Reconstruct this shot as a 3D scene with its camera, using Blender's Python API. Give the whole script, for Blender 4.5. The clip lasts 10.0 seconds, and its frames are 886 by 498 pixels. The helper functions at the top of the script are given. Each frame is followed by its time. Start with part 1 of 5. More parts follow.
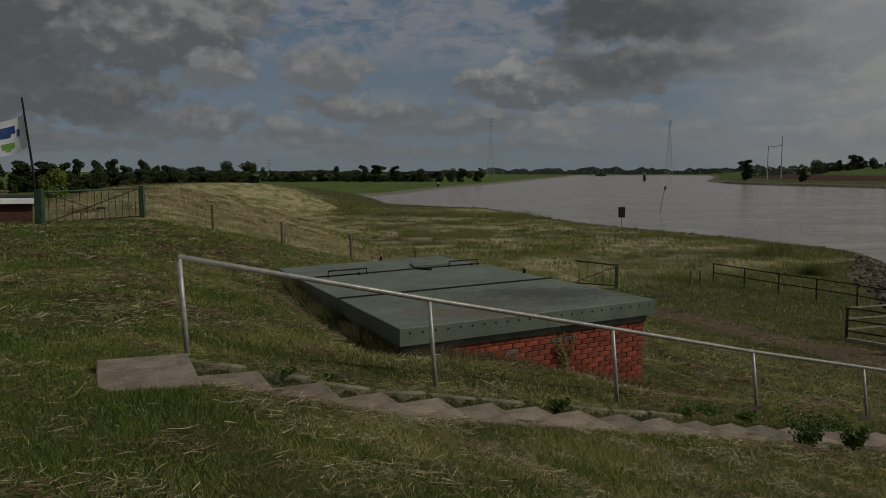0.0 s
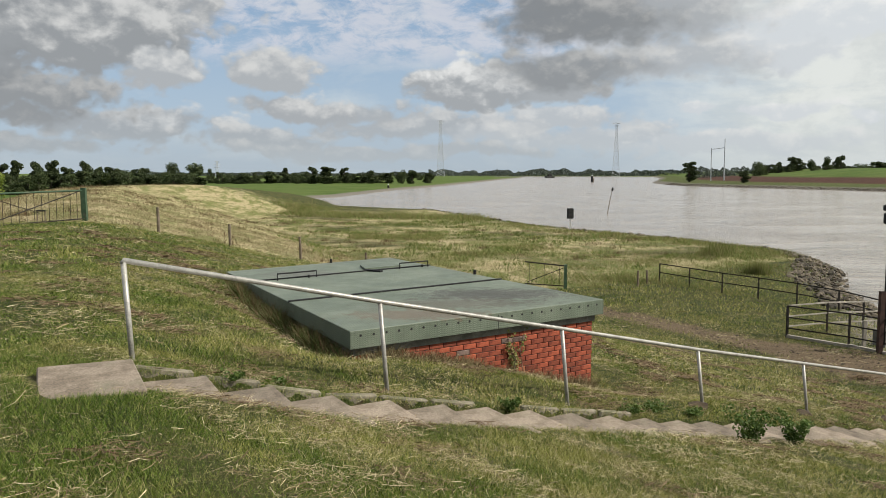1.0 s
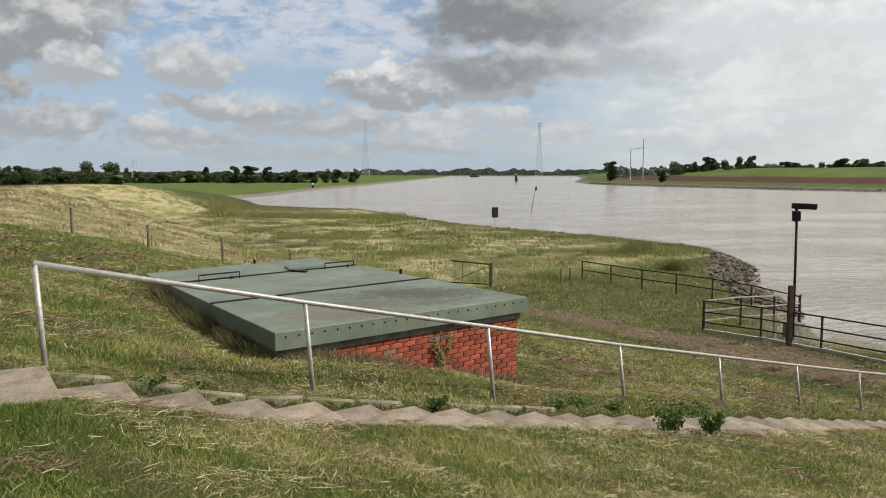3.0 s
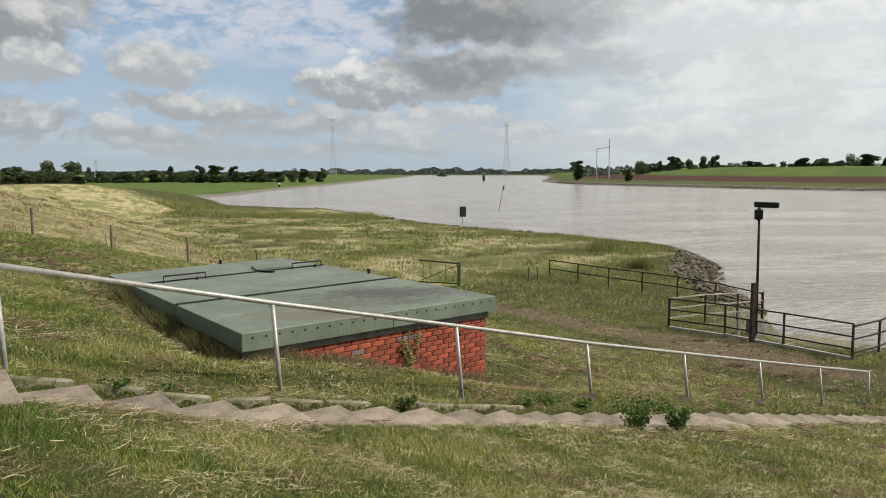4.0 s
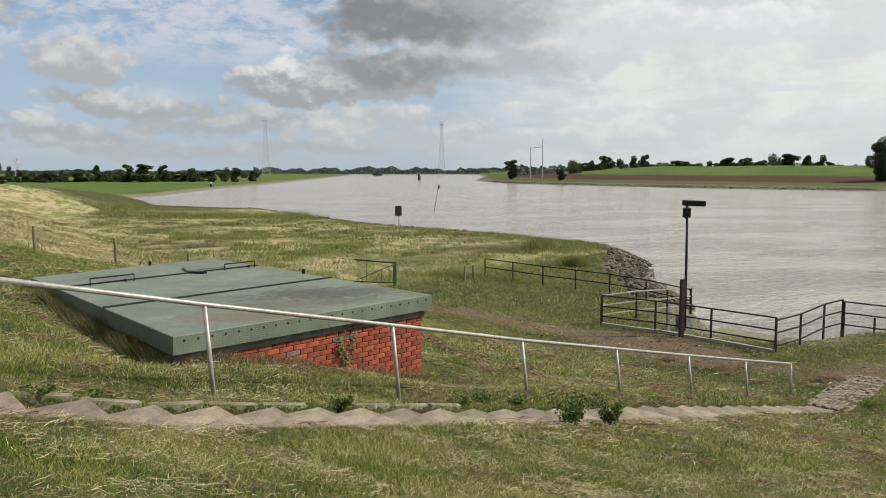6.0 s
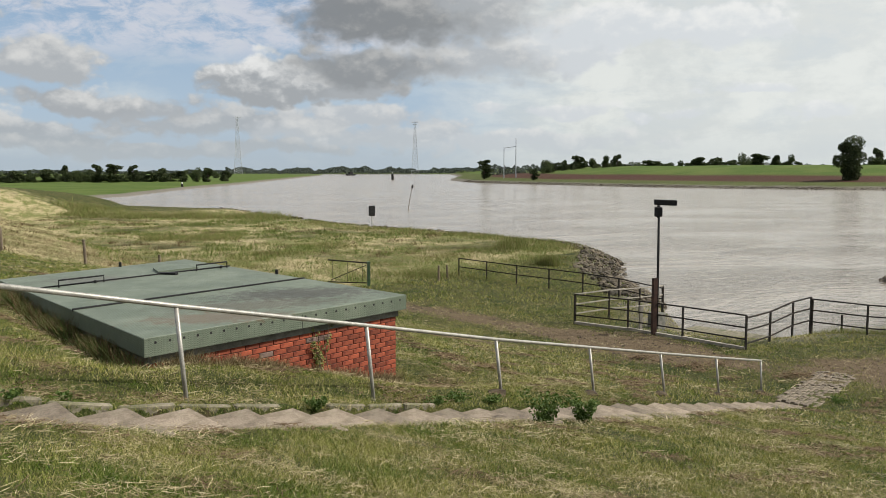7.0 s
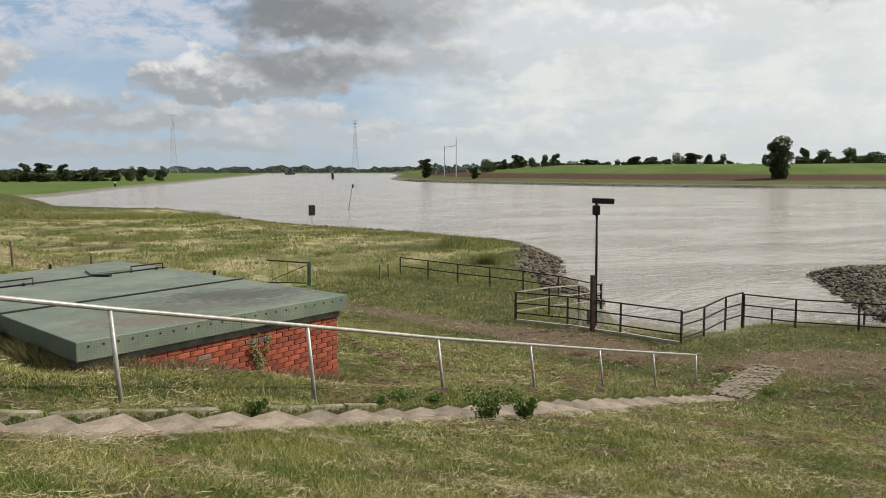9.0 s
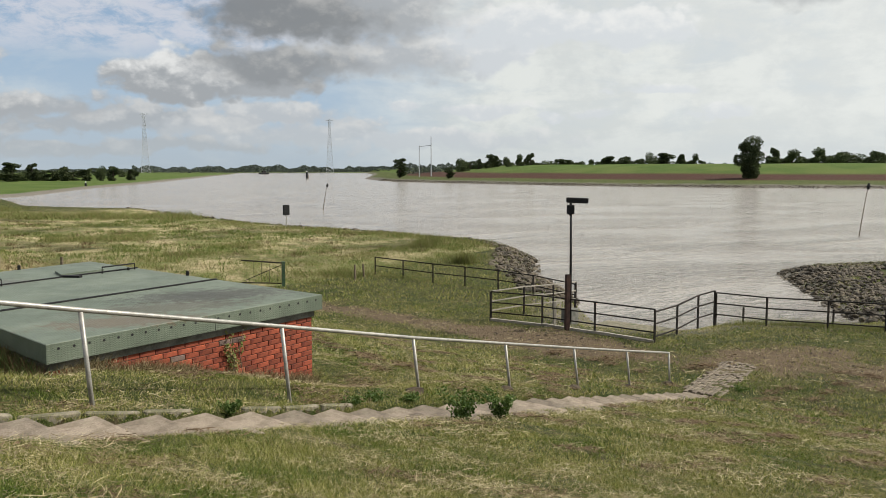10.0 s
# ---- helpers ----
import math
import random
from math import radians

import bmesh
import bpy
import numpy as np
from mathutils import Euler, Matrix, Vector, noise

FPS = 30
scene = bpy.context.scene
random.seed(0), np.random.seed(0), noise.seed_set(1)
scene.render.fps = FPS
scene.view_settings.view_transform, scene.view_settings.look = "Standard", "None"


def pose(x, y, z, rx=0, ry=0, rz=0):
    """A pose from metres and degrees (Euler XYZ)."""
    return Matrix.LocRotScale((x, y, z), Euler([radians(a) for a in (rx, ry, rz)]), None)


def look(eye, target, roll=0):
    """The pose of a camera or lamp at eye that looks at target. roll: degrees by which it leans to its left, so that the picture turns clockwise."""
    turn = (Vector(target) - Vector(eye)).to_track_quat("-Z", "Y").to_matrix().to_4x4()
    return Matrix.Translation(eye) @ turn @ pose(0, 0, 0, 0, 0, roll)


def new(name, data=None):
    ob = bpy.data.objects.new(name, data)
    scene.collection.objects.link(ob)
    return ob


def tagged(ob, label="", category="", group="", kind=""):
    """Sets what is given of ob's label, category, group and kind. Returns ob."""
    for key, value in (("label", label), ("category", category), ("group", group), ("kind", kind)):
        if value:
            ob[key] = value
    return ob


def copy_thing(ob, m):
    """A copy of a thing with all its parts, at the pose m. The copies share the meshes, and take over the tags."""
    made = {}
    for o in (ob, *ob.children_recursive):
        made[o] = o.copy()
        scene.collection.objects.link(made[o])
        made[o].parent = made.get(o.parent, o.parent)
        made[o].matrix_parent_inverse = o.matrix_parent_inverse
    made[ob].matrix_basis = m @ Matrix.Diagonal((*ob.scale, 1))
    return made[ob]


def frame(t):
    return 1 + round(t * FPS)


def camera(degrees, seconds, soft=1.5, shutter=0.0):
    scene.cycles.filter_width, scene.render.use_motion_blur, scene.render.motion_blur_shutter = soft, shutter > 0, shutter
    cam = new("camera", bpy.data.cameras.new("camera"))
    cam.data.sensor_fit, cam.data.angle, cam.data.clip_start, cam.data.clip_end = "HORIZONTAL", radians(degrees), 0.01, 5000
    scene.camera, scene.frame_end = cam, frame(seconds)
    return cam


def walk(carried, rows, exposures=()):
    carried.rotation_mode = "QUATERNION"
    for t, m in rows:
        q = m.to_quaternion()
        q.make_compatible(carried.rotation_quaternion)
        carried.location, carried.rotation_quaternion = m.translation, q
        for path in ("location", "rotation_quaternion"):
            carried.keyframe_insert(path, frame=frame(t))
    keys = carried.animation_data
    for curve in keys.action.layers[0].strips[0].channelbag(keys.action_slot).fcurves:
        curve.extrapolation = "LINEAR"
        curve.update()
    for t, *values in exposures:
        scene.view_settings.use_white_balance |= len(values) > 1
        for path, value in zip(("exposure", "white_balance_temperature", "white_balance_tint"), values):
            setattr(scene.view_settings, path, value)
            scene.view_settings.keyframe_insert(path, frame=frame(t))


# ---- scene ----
EYE = 6.5            # height of the eye over the river
cam = camera(57.13, 10.0, soft=0.8)
PATH = [
    (0.0, pose(0, 0, EYE, 84.53, -0.02, -0.00)), (0.5, pose(0, 0, EYE, 84.60, -0.07, -2.06)),
    (1.0, pose(0, 0, EYE, 84.65, -0.02, -3.50)), (1.5, pose(0, 0, EYE, 84.65, -0.04, -4.82)),
    (2.0, pose(0, 0, EYE, 84.65, -0.01, -6.32)), (2.5, pose(0, 0, EYE, 84.63, -0.04, -7.59)),
    (4.0, pose(0, 0, EYE, 84.56, -0.01, -11.00)), (4.5, pose(0, 0, EYE, 84.55, -0.02, -12.19)),
    (5.0, pose(0, 0, EYE, 84.54, -0.02, -13.35)), (5.5, pose(0, 0, EYE, 84.52, -0.03, -14.51)),
    (7.0, pose(0, 0, EYE, 84.49, 0.02, -17.39)), (7.5, pose(0, 0, EYE, 84.48, 0.06, -18.39)),
    (8.0, pose(0, 0, EYE, 84.46, 0.07, -19.48)), (8.5, pose(0, 0, EYE, 84.43, 0.03, -20.59)),
    (9.0, pose(0, 0, EYE, 84.42, 0.04, -21.55)), (9.5, pose(0, 0, EYE, 84.40, 0.03, -22.49)),
    (10.0, pose(0, 0, EYE, 84.39, 0.02, -23.31)),
]
EXPOSURES = [(0.0, -1.6), (0.3, -0.8), (0.5, -0.40), (0.8, 0.05), (1.0, 0.2), (10.0, 0.2)]
walk(cam, PATH, EXPOSURES)

# ---- light ----
SUN_AZ, SUN_EL = 106.0, 44.0      # clockwise from ahead, and above the horizon


def node(tree, kind, x=0, **values):
    n = tree.nodes.new(kind)
    for key, value in values.items():
        if key in n.inputs:
            n.inputs[key].default_value = value
    return n


def math_node(tree, op, a, b=0.0, c=0.0, clamp=False):
    n = tree.nodes.new("ShaderNodeMath")
    n.operation, n.use_clamp = op, clamp
    for i, v in enumerate((a, b, c)):
        if isinstance(v, (int, float)):
            n.inputs[i].default_value = v
        else:
            tree.links.new(v, n.inputs[i])
    return n.outputs[0]


def vec_node(tree, op, a, b=(0, 0, 0), scale=1.0):
    n = tree.nodes.new("ShaderNodeVectorMath")
    n.operation = op
    for i, v in enumerate((a, b)):
        if isinstance(v, (tuple, list, Vector)):
            n.inputs[i].default_value = v
        else:
            tree.links.new(v, n.inputs[i])
    if op == "SCALE":
        n.inputs["Scale"].default_value = scale
    return n.outputs["Value"] if op == "DOT_PRODUCT" else n.outputs[0]


def mix_node(tree, fac, a, b, blend="MIX"):
    n = tree.nodes.new("ShaderNodeMix")
    n.data_type, n.blend_type = "RGBA", blend
    for sock, v in ((n.inputs[0], fac), (n.inputs[6], a), (n.inputs[7], b)):
        if isinstance(v, (int, float)):
            sock.default_value = v
        elif isinstance(v, (tuple, list)):
            sock.default_value = (*v[:3], 1)
        else:
            tree.links.new(v, sock)
    return n.outputs[2]


def noise_node(tree, vec, scale, detail=4.0, rough=0.55, distort=0.0, color=False):
    n = tree.nodes.new("ShaderNodeTexNoise")
    n.inputs["Scale"].default_value, n.inputs["Detail"].default_value = scale, detail
    n.inputs["Roughness"].default_value, n.inputs["Distortion"].default_value = rough, distort
    if vec is not None:
        tree.links.new(vec, n.inputs["Vector"])
    return n.outputs["Color" if color else "Fac"]


def step_node(tree, value, lo, hi):
    n = tree.nodes.new("ShaderNodeMapRange")
    n.interpolation_type = "SMOOTHSTEP"
    tree.links.new(value, n.inputs["Value"])
    n.inputs["From Min"].default_value, n.inputs["From Max"].default_value = lo, hi
    return n.outputs["Result"]


def heading(az, el):
    a, e = radians(az), radians(el)
    return Vector((math.sin(a) * math.cos(e), math.cos(a) * math.cos(e), math.sin(e)))


world = bpy.data.worlds.new("sky")
scene.world = world
world.use_nodes = True
wt = world.node_tree
wt.nodes.clear()
way = wt.nodes.new("ShaderNodeTexCoord").outputs["Generated"]
sep = wt.nodes.new("ShaderNodeSeparateXYZ")
wt.links.new(way, sep.inputs[0])
up = math_node(wt, "MAXIMUM", sep.outputs[2], 0.0)
sky = wt.nodes.new("ShaderNodeTexSky")
sky.sky_type, sky.sun_disc = "NISHITA", False
sky.sun_elevation, sky.sun_rotation = radians(SUN_EL), radians(SUN_AZ)
blue = mix_node(wt, 0.55, vec_node(wt, "SCALE", sky.outputs[0], scale=0.13), (0.34, 0.55, 0.85))


def total(values):
    out_ = values[0]
    for v in values[1:]:
        out_ = math_node(wt, "ADD", out_, v)
    return out_


def grey(v, warm=0.0):
    return (v * (1 + warm), v * 1.01, v * (1.0 - warm * 1.3))


# headings and heights in degrees, pushed about so that outlines billow
wander = wt.nodes.new("ShaderNodeSeparateXYZ")
wt.links.new(vec_node(wt, "SUBTRACT", noise_node(wt, vec_node(wt, "MULTIPLY", way, (1, 1, 1.7)), 11.0, 6.0, 0.55, 0.0, True), (0.5, 0.5, 0.5)), wander.inputs[0])
az_deg = math_node(wt, "MULTIPLY", math_node(wt, "ARCTAN2", sep.outputs[0], sep.outputs[1]), 57.2958)
el_deg = math_node(wt, "MULTIPLY", math_node(wt, "ARCSINE", sep.outputs[2]), 57.2958)
az_w = math_node(wt, "ADD", az_deg, math_node(wt, "MULTIPLY", wander.outputs[0], 6.5))
el_w = math_node(wt, "ADD", el_deg, math_node(wt, "MULTIPLY", wander.outputs[1], 2.4))
puff = vec_node(wt, "MULTIPLY", way, (1.0, 1.0, 1.5))
cells = wt.nodes.new("ShaderNodeTexVoronoi")
cells.feature = "SMOOTH_F1"
wt.links.new(vec_node(wt, "ADD", puff, vec_node(wt, "SCALE", noise_node(wt, way, 30.0, 3.0, 0.5, 0.0, True), scale=0.03)), cells.inputs["Vector"])
for key, value in (("Scale", 30.0), ("Detail", 2.0), ("Roughness", 0.5), ("Smoothness", 0.6)):
    cells.inputs[key].default_value = value
lobes = math_node(wt, "SUBTRACT", 0.55, cells.outputs["Distance"])
wisps = math_node(wt, "SUBTRACT", noise_node(wt, puff, 16.0, 9.0, 0.62, 0.1), 0.5)
wisps_up = math_node(wt, "SUBTRACT", noise_node(wt, vec_node(wt, "ADD", puff, (0.006, 0.0, 0.016)), 16.0, 5.0, 0.55, 0.1), 0.5)
lit = math_node(wt, "SUBTRACT", wisps, wisps_up)
skycol = mix_node(wt, step_node(wt, el_deg, 1.0, 16.0), mix_node(wt, 0.6, blue, (0.66, 0.80, 0.95)), blue)
# thin high veil, in flecks, and the bright sheet on the sun's side
fleck = noise_node(wt, vec_node(wt, "MULTIPLY", way, (1.0, 1.0, 2.2)), 26.0, 8.0, 0.66, 0.4)
sheet_ = noise_node(wt, vec_node(wt, "MULTIPLY", way, (1.0, 1.0, 3.0)), 7.0, 7.0, 0.6, 0.3)
high = math_node(wt, "MULTIPLY", step_node(wt, math_node(wt, "ADD", fleck, math_node(wt, "MULTIPLY", sheet_, 0.7)), 0.66, 0.96), step_node(wt, el_w, 6.6, 8.6))
skycol = mix_node(wt, math_node(wt, "MULTIPLY", high, 0.80), skycol, (0.86, 0.88, 0.96))
side = math_node(wt, "ADD", step_node(wt, az_w, 12.0, 30.0), math_node(wt, "MULTIPLY", math_node(wt, "SUBTRACT", sheet_, 0.5), 1.6), clamp=True)
skycol = mix_node(wt, math_node(wt, "MULTIPLY", side, 0.93), skycol, mix_node(wt, step_node(wt, math_node(wt, "ADD", wisps, sheet_), 0.36, 0.66), (0.84, 0.88, 0.86), (1.02, 1.05, 1.00)))


def cloud(az, el, wide, rise, drop, lit_level, base_level, soft=0.35, rag=1.0, full=1.0):
    """One cloud: half its width, its height over and under the middle (degrees), and how bright its top and its base are."""
    global skycol
    dx = math_node(wt, "MULTIPLY", math_node(wt, "SUBTRACT", az_w, az), 1 / wide)
    dz = math_node(wt, "SUBTRACT", el_w, el)
    dz = math_node(wt, "ADD", math_node(wt, "MULTIPLY", math_node(wt, "MAXIMUM", dz, 0.0), 1 / rise), math_node(wt, "MULTIPLY", math_node(wt, "MINIMUM", dz, 0.0), 1 / drop))
    far_ = math_node(wt, "SQRT", math_node(wt, "ADD", math_node(wt, "MULTIPLY", dx, dx), math_node(wt, "MULTIPLY", dz, dz)))
    dense = total([math_node(wt, "SUBTRACT", 1.36, far_), math_node(wt, "MULTIPLY", lobes, 0.75 * rag), math_node(wt, "MULTIPLY", wisps, 0.9 * rag)])
    light = total([math_node(wt, "MULTIPLY", dz, 0.55), math_node(wt, "MULTIPLY", lit, 2.6), math_node(wt, "MULTIPLY", lobes, 0.8), math_node(wt, "MULTIPLY", dx, 0.10)])
    colour = mix_node(wt, step_node(wt, light, -0.40, 0.62), grey(base_level, -0.05), grey(lit_level, 0.0))
    skycol = mix_node(wt, math_node(wt, "MULTIPLY", step_node(wt, dense, 0.0, soft), full), skycol, colour)


# low rows over the horizon
for q in ((-34, 2.4, 11, 1.6, 1.2, 0.72, 0.46), (-17, 3.0, 6.8, 1.5, 1.3, 0.92, 0.52), (-25, 1.8, 7, 1.0, 0.9, 0.70, 0.50), (-9, 2.1, 6.0, 0.9, 0.9, 0.86, 0.56),
          (3, 3.1, 9.5, 1.1, 0.9, 0.82, 0.58), (12, 2.6, 9.0, 1.3, 1.2, 0.90, 0.72), (0, 1.5, 15, 0.6, 0.7, 0.78, 0.60), (24, 2.0, 12, 0.8, 0.8, 0.98, 0.80), (-3, 4.0, 5.0, 0.9, 0.8, 0.84, 0.58), (11.5, 4.0, 5.0, 0.9, 0.8, 0.92, 0.70)):
    cloud(*q, 0.55, 1.2, 0.9)
# heaped clouds
for q in ((-29, 5.0, 12, 2.6, 2.2, 0.66, 0.42), (-27, 9.2, 14, 6.0, 3.4, 0.74, 0.38), (-17, 9.6, 6.0, 3.5, 2.4, 0.82, 0.50), (-19.5, 8.3, 6.8, 4.5, 2.3, 0.86, 0.44), (-15.2, 6.5, 2.8, 1.4, 1.1, 0.92, 0.60), (-8.0, 6.4, 2.7, 1.9, 1.1, 0.88, 0.60), (-6.4, 4.3, 3.6, 1.2, 1.0, 0.90, 0.56)):
    cloud(*q, 0.45, 0.9)
for q in ((9.5, 6.0, 5.5, 1.8, 1.2, 0.86, 0.56), (5.2, 5.3, 5.0, 2.2, 1.0, 1.06, 0.52), (26.0, 7.9, 4.0, 1.5, 1.3, 1.06, 0.84), (32, 9.4, 9, 1.6, 1.4, 1.08, 0.88)):
    cloud(*q, 0.40, 0.9)
# the large dark ones
for q in ((18.5, 7.4, 7.5, 1.8, 1.5, 0.88, 0.62), (12.5, 7.1, 6.5, 1.5, 1.4, 0.66, 0.40), (17.5, 10.6, 8.0, 4.5, 2.3, 0.80, 0.52), (12.4, 10.3, 6.2, 4.0, 1.9, 0.56, 0.33), (48.6, 11.2, 4.0, 2.5, 1.5, 0.70, 0.46)):
    cloud(*q, 0.7, 0.75, 0.95)
# small bright ones
for q in ((20.4, 4.3, 1.7, 0.5, 0.35, 1.04, 0.86), (26.2, 4.0, 2.5, 0.8, 0.5, 1.06, 0.86), (30.6, 3.5, 1.6, 0.5, 0.3, 1.08, 0.88), (33.8, 3.8, 1.9, 0.6, 0.4, 1.06, 0.86), (42.4, 3.7, 2.4, 0.6, 0.4, 1.08, 0.88), (38, 5.2, 3.5, 0.6, 0.4, 1.08, 0.90)):
    cloud(*q, 0.5, 1.0, 0.9)
# the rest of the sky, overhead and behind, goes on half covered
cover = noise_node(wt, puff, 3.6, 8.0, 0.58, 0.2)
rest_ = math_node(wt, "MAXIMUM", step_node(wt, el_deg, 13.0, 20.0), math_node(wt, "SUBTRACT", 1.0, step_node(wt, sep.outputs[1], -0.1, 0.35)))
skycol = mix_node(wt, math_node(wt, "MULTIPLY", rest_, step_node(wt, cover, 0.42, 0.54)), skycol, mix_node(wt, step_node(wt, cover, 0.50, 0.72), grey(0.95), grey(0.45, -0.04)))
# the sky grows brighter towards the sun's side, and hazy at the horizon
glow = step_node(wt, vec_node(wt, "DOT_PRODUCT", way, heading(88, 30)), 0.25, 1.0)
skycol = mix_node(wt, math_node(wt, "MULTIPLY", glow, 0.5), skycol, (1.20, 1.23, 1.20))
haze = step_node(wt, math_node(wt, "SUBTRACT", 0.07, up), 0.0, 0.07)
skycol = mix_node(wt, math_node(wt, "MULTIPLY", haze, 0.6), skycol, mix_node(wt, step_node(wt, sep.outputs[0], 0.1, 0.75), (0.60, 0.68, 0.73), (0.82, 0.88, 0.89)))
bg = wt.nodes.new("ShaderNodeBackground")
wt.links.new(skycol, bg.inputs[0])
bg.inputs[1].default_value = 0.65
out = wt.nodes.new("ShaderNodeOutputWorld")
wt.links.new(bg.outputs[0], out.inputs[0])

lamp = bpy.data.lights.new("sun", "SUN")
lamp.energy, lamp.angle, lamp.color = 4.9, radians(0.6), (1.0, 0.955, 0.86)
new("sun", lamp).matrix_world = look(heading(SUN_AZ, SUN_EL) * 100, (0, 0, 0))

# ---- materials ----


def material(name, rough=0.8, metal=0.0, spec=0.5):
    m = bpy.data.materials.new(name)
    m.use_nodes = True
    b = m.node_tree.nodes["Principled BSDF"]
    b.inputs["Roughness"].default_value, b.inputs["Metallic"].default_value = rough, metal
    b.inputs["Specular IOR Level"].default_value = spec
    return m, m.node_tree, b


def bump(tree, b, height, strength=0.4, distance=0.01):
    n = tree.nodes.new("ShaderNodeBump")
    n.inputs["Strength"].default_value, n.inputs["Distance"].default_value = strength, distance
    tree.links.new(height, n.inputs["Height"])
    tree.links.new(n.outputs[0], b.inputs["Normal"])


def position(tree):
    return tree.nodes.new("ShaderNodeNewGeometry").outputs["Position"]


def mask(tree, name):
    n = tree.nodes.new("ShaderNodeAttribute")
    n.attribute_name = name
    return n.outputs["Fac"]


def mottled(name, a, b, scale=6.0, rough=0.8, metal=0.0, grain=60.0, relief=0.3, distance=0.004, third=None, spec=0.4, lo=0.38, hi=0.64, vary=0.0, speck=0.35):
    """Two colours in patches, fine grain over them, and if asked a third colour as stains and a shift from piece to piece."""
    m, t, s = material(name, rough, metal, spec)
    pos = t.nodes.new("ShaderNodeTexCoord").outputs["Object"] if vary else position(t)
    col = mix_node(t, step_node(t, noise_node(t, pos, scale, 5.0, 0.6), lo, hi), a, b)
    fine = noise_node(t, pos, grain, 3.0, 0.6)
    col = mix_node(t, speck, col, mix_node(t, step_node(t, fine, 0.3, 0.7), (0.2, 0.2, 0.2), (0.8, 0.8, 0.8)), "OVERLAY")
    if third:
        col = mix_node(t, step_node(t, noise_node(t, pos, scale * 0.37, 6.0, 0.65), 0.56, 0.72), col, third)
    if vary:
        r = t.nodes.new("ShaderNodeObjectInfo").outputs["Random"]
        hsv = t.nodes.new("ShaderNodeHueSaturation")
        t.links.new(math_node(t, "ADD", 1.0 - vary / 2, math_node(t, "MULTIPLY", r, vary)), hsv.inputs["Value"])
        t.links.new(col, hsv.inputs["Color"])
        col = hsv.outputs[0]
    t.links.new(col, s.inputs["Base Color"])
    bump(t, s, fine, relief, distance)
    return m


def islands(name, stops, rough=0.7, translucent=0.25):
    """Leaves and stalks: each one takes its own colour from the list."""
    m, t, s = material(name, rough, 0.0, 0.25)
    ramp = t.nodes.new("ShaderNodeValToRGB")
    els = ramp.color_ramp.elements
    while len(els) < len(stops):
        els.new(0.5)
    for i, c in enumerate(stops):
        els[i].position, els[i].color = i / (len(stops) - 1), (*c, 1)
    t.links.new(t.nodes.new("ShaderNodeNewGeometry").outputs["Random Per Island"], ramp.inputs[0])
    t.links.new(ramp.outputs[0], s.inputs["Base Color"])
    if translucent:
        tr = t.nodes.new("ShaderNodeBsdfTranslucent")
        t.links.new(ramp.outputs[0], tr.inputs[0])
        mx = t.nodes.new("ShaderNodeMixShader")
        mx.inputs[0].default_value = translucent
        t.links.new(s.outputs[0], mx.inputs[1])
        t.links.new(tr.outputs[0], mx.inputs[2])
        t.links.new(mx.outputs[0], t.nodes["Material Output"].inputs[0])
    return m


STEEL = mottled("galvanised_steel", (0.27, 0.26, 0.235), (0.37, 0.355, 0.32), 9, 0.45, 0.35, 90, 0.1, 0.001, third=(0.30, 0.28, 0.25))
CONCRETE = mottled("weathered_concrete", (0.140, 0.110, 0.080), (0.222, 0.180, 0.136), 5, 0.92, 0, 70, 0.5, 0.006, third=(0.13, 0.125, 0.08), vary=0.55, speck=0.5)
BEAM = mottled("dark_concrete", (0.10, 0.10, 0.085), (0.17, 0.165, 0.145), 4, 0.95, 0, 50, 0.5, 0.006, third=(0.06, 0.065, 0.05))
MORTAR = mottled("mortar", (0.060, 0.034, 0.026), (0.115, 0.070, 0.054), 12, 0.95, 0, 90, 0.5, 0.004)
OLD_BRICK = mottled("brown_brick", (0.055, 0.024, 0.017), (0.085, 0.036, 0.024), 9, 0.9, 0, 60, 0.5, 0.004)
BRICK = mottled("red_brick", (0.150, 0.030, 0.016), (0.270, 0.062, 0.028), 9, 0.88, 0, 110, 0.5, 0.003, third=(0.12, 0.034, 0.022), vary=0.75)
GREY_BRICK = mottled("grey_brick", (0.11, 0.075, 0.062), (0.17, 0.115, 0.095), 9, 0.9, 0, 110, 0.5, 0.003, vary=0.4)
FENCE = mottled("weathered_fence_steel", (0.016, 0.014, 0.012), (0.040, 0.034, 0.029), 5, 0.85, 0.0, 60, 0.3, 0.002, third=(0.055, 0.030, 0.018), spec=0.2)
PALE_RAIL = mottled("pale_rail", (0.22, 0.20, 0.165), (0.31, 0.28, 0.235), 5, 0.75, 0.0, 60, 0.3, 0.002, third=(0.2, 0.17, 0.13))
RUST = mottled("rusty_pile", (0.034, 0.018, 0.014), (0.060, 0.030, 0.022), 5, 0.85, 0.1, 60, 0.4, 0.003)
DARK = mottled("dark_metal", (0.010, 0.010, 0.011), (0.020, 0.020, 0.019), 6, 0.75, 0.0, 60, 0.2, 0.001, spec=0.25)
WOOD = mottled("grey_post_wood", (0.10, 0.075, 0.05), (0.19, 0.15, 0.11), 12, 0.9, 0, 90, 0.5, 0.004)
GREEN = mottled("green_paint", (0.022, 0.050, 0.024), (0.040, 0.080, 0.040), 6, 0.55, 0.0, 60, 0.2, 0.002, third=(0.09, 0.085, 0.06))
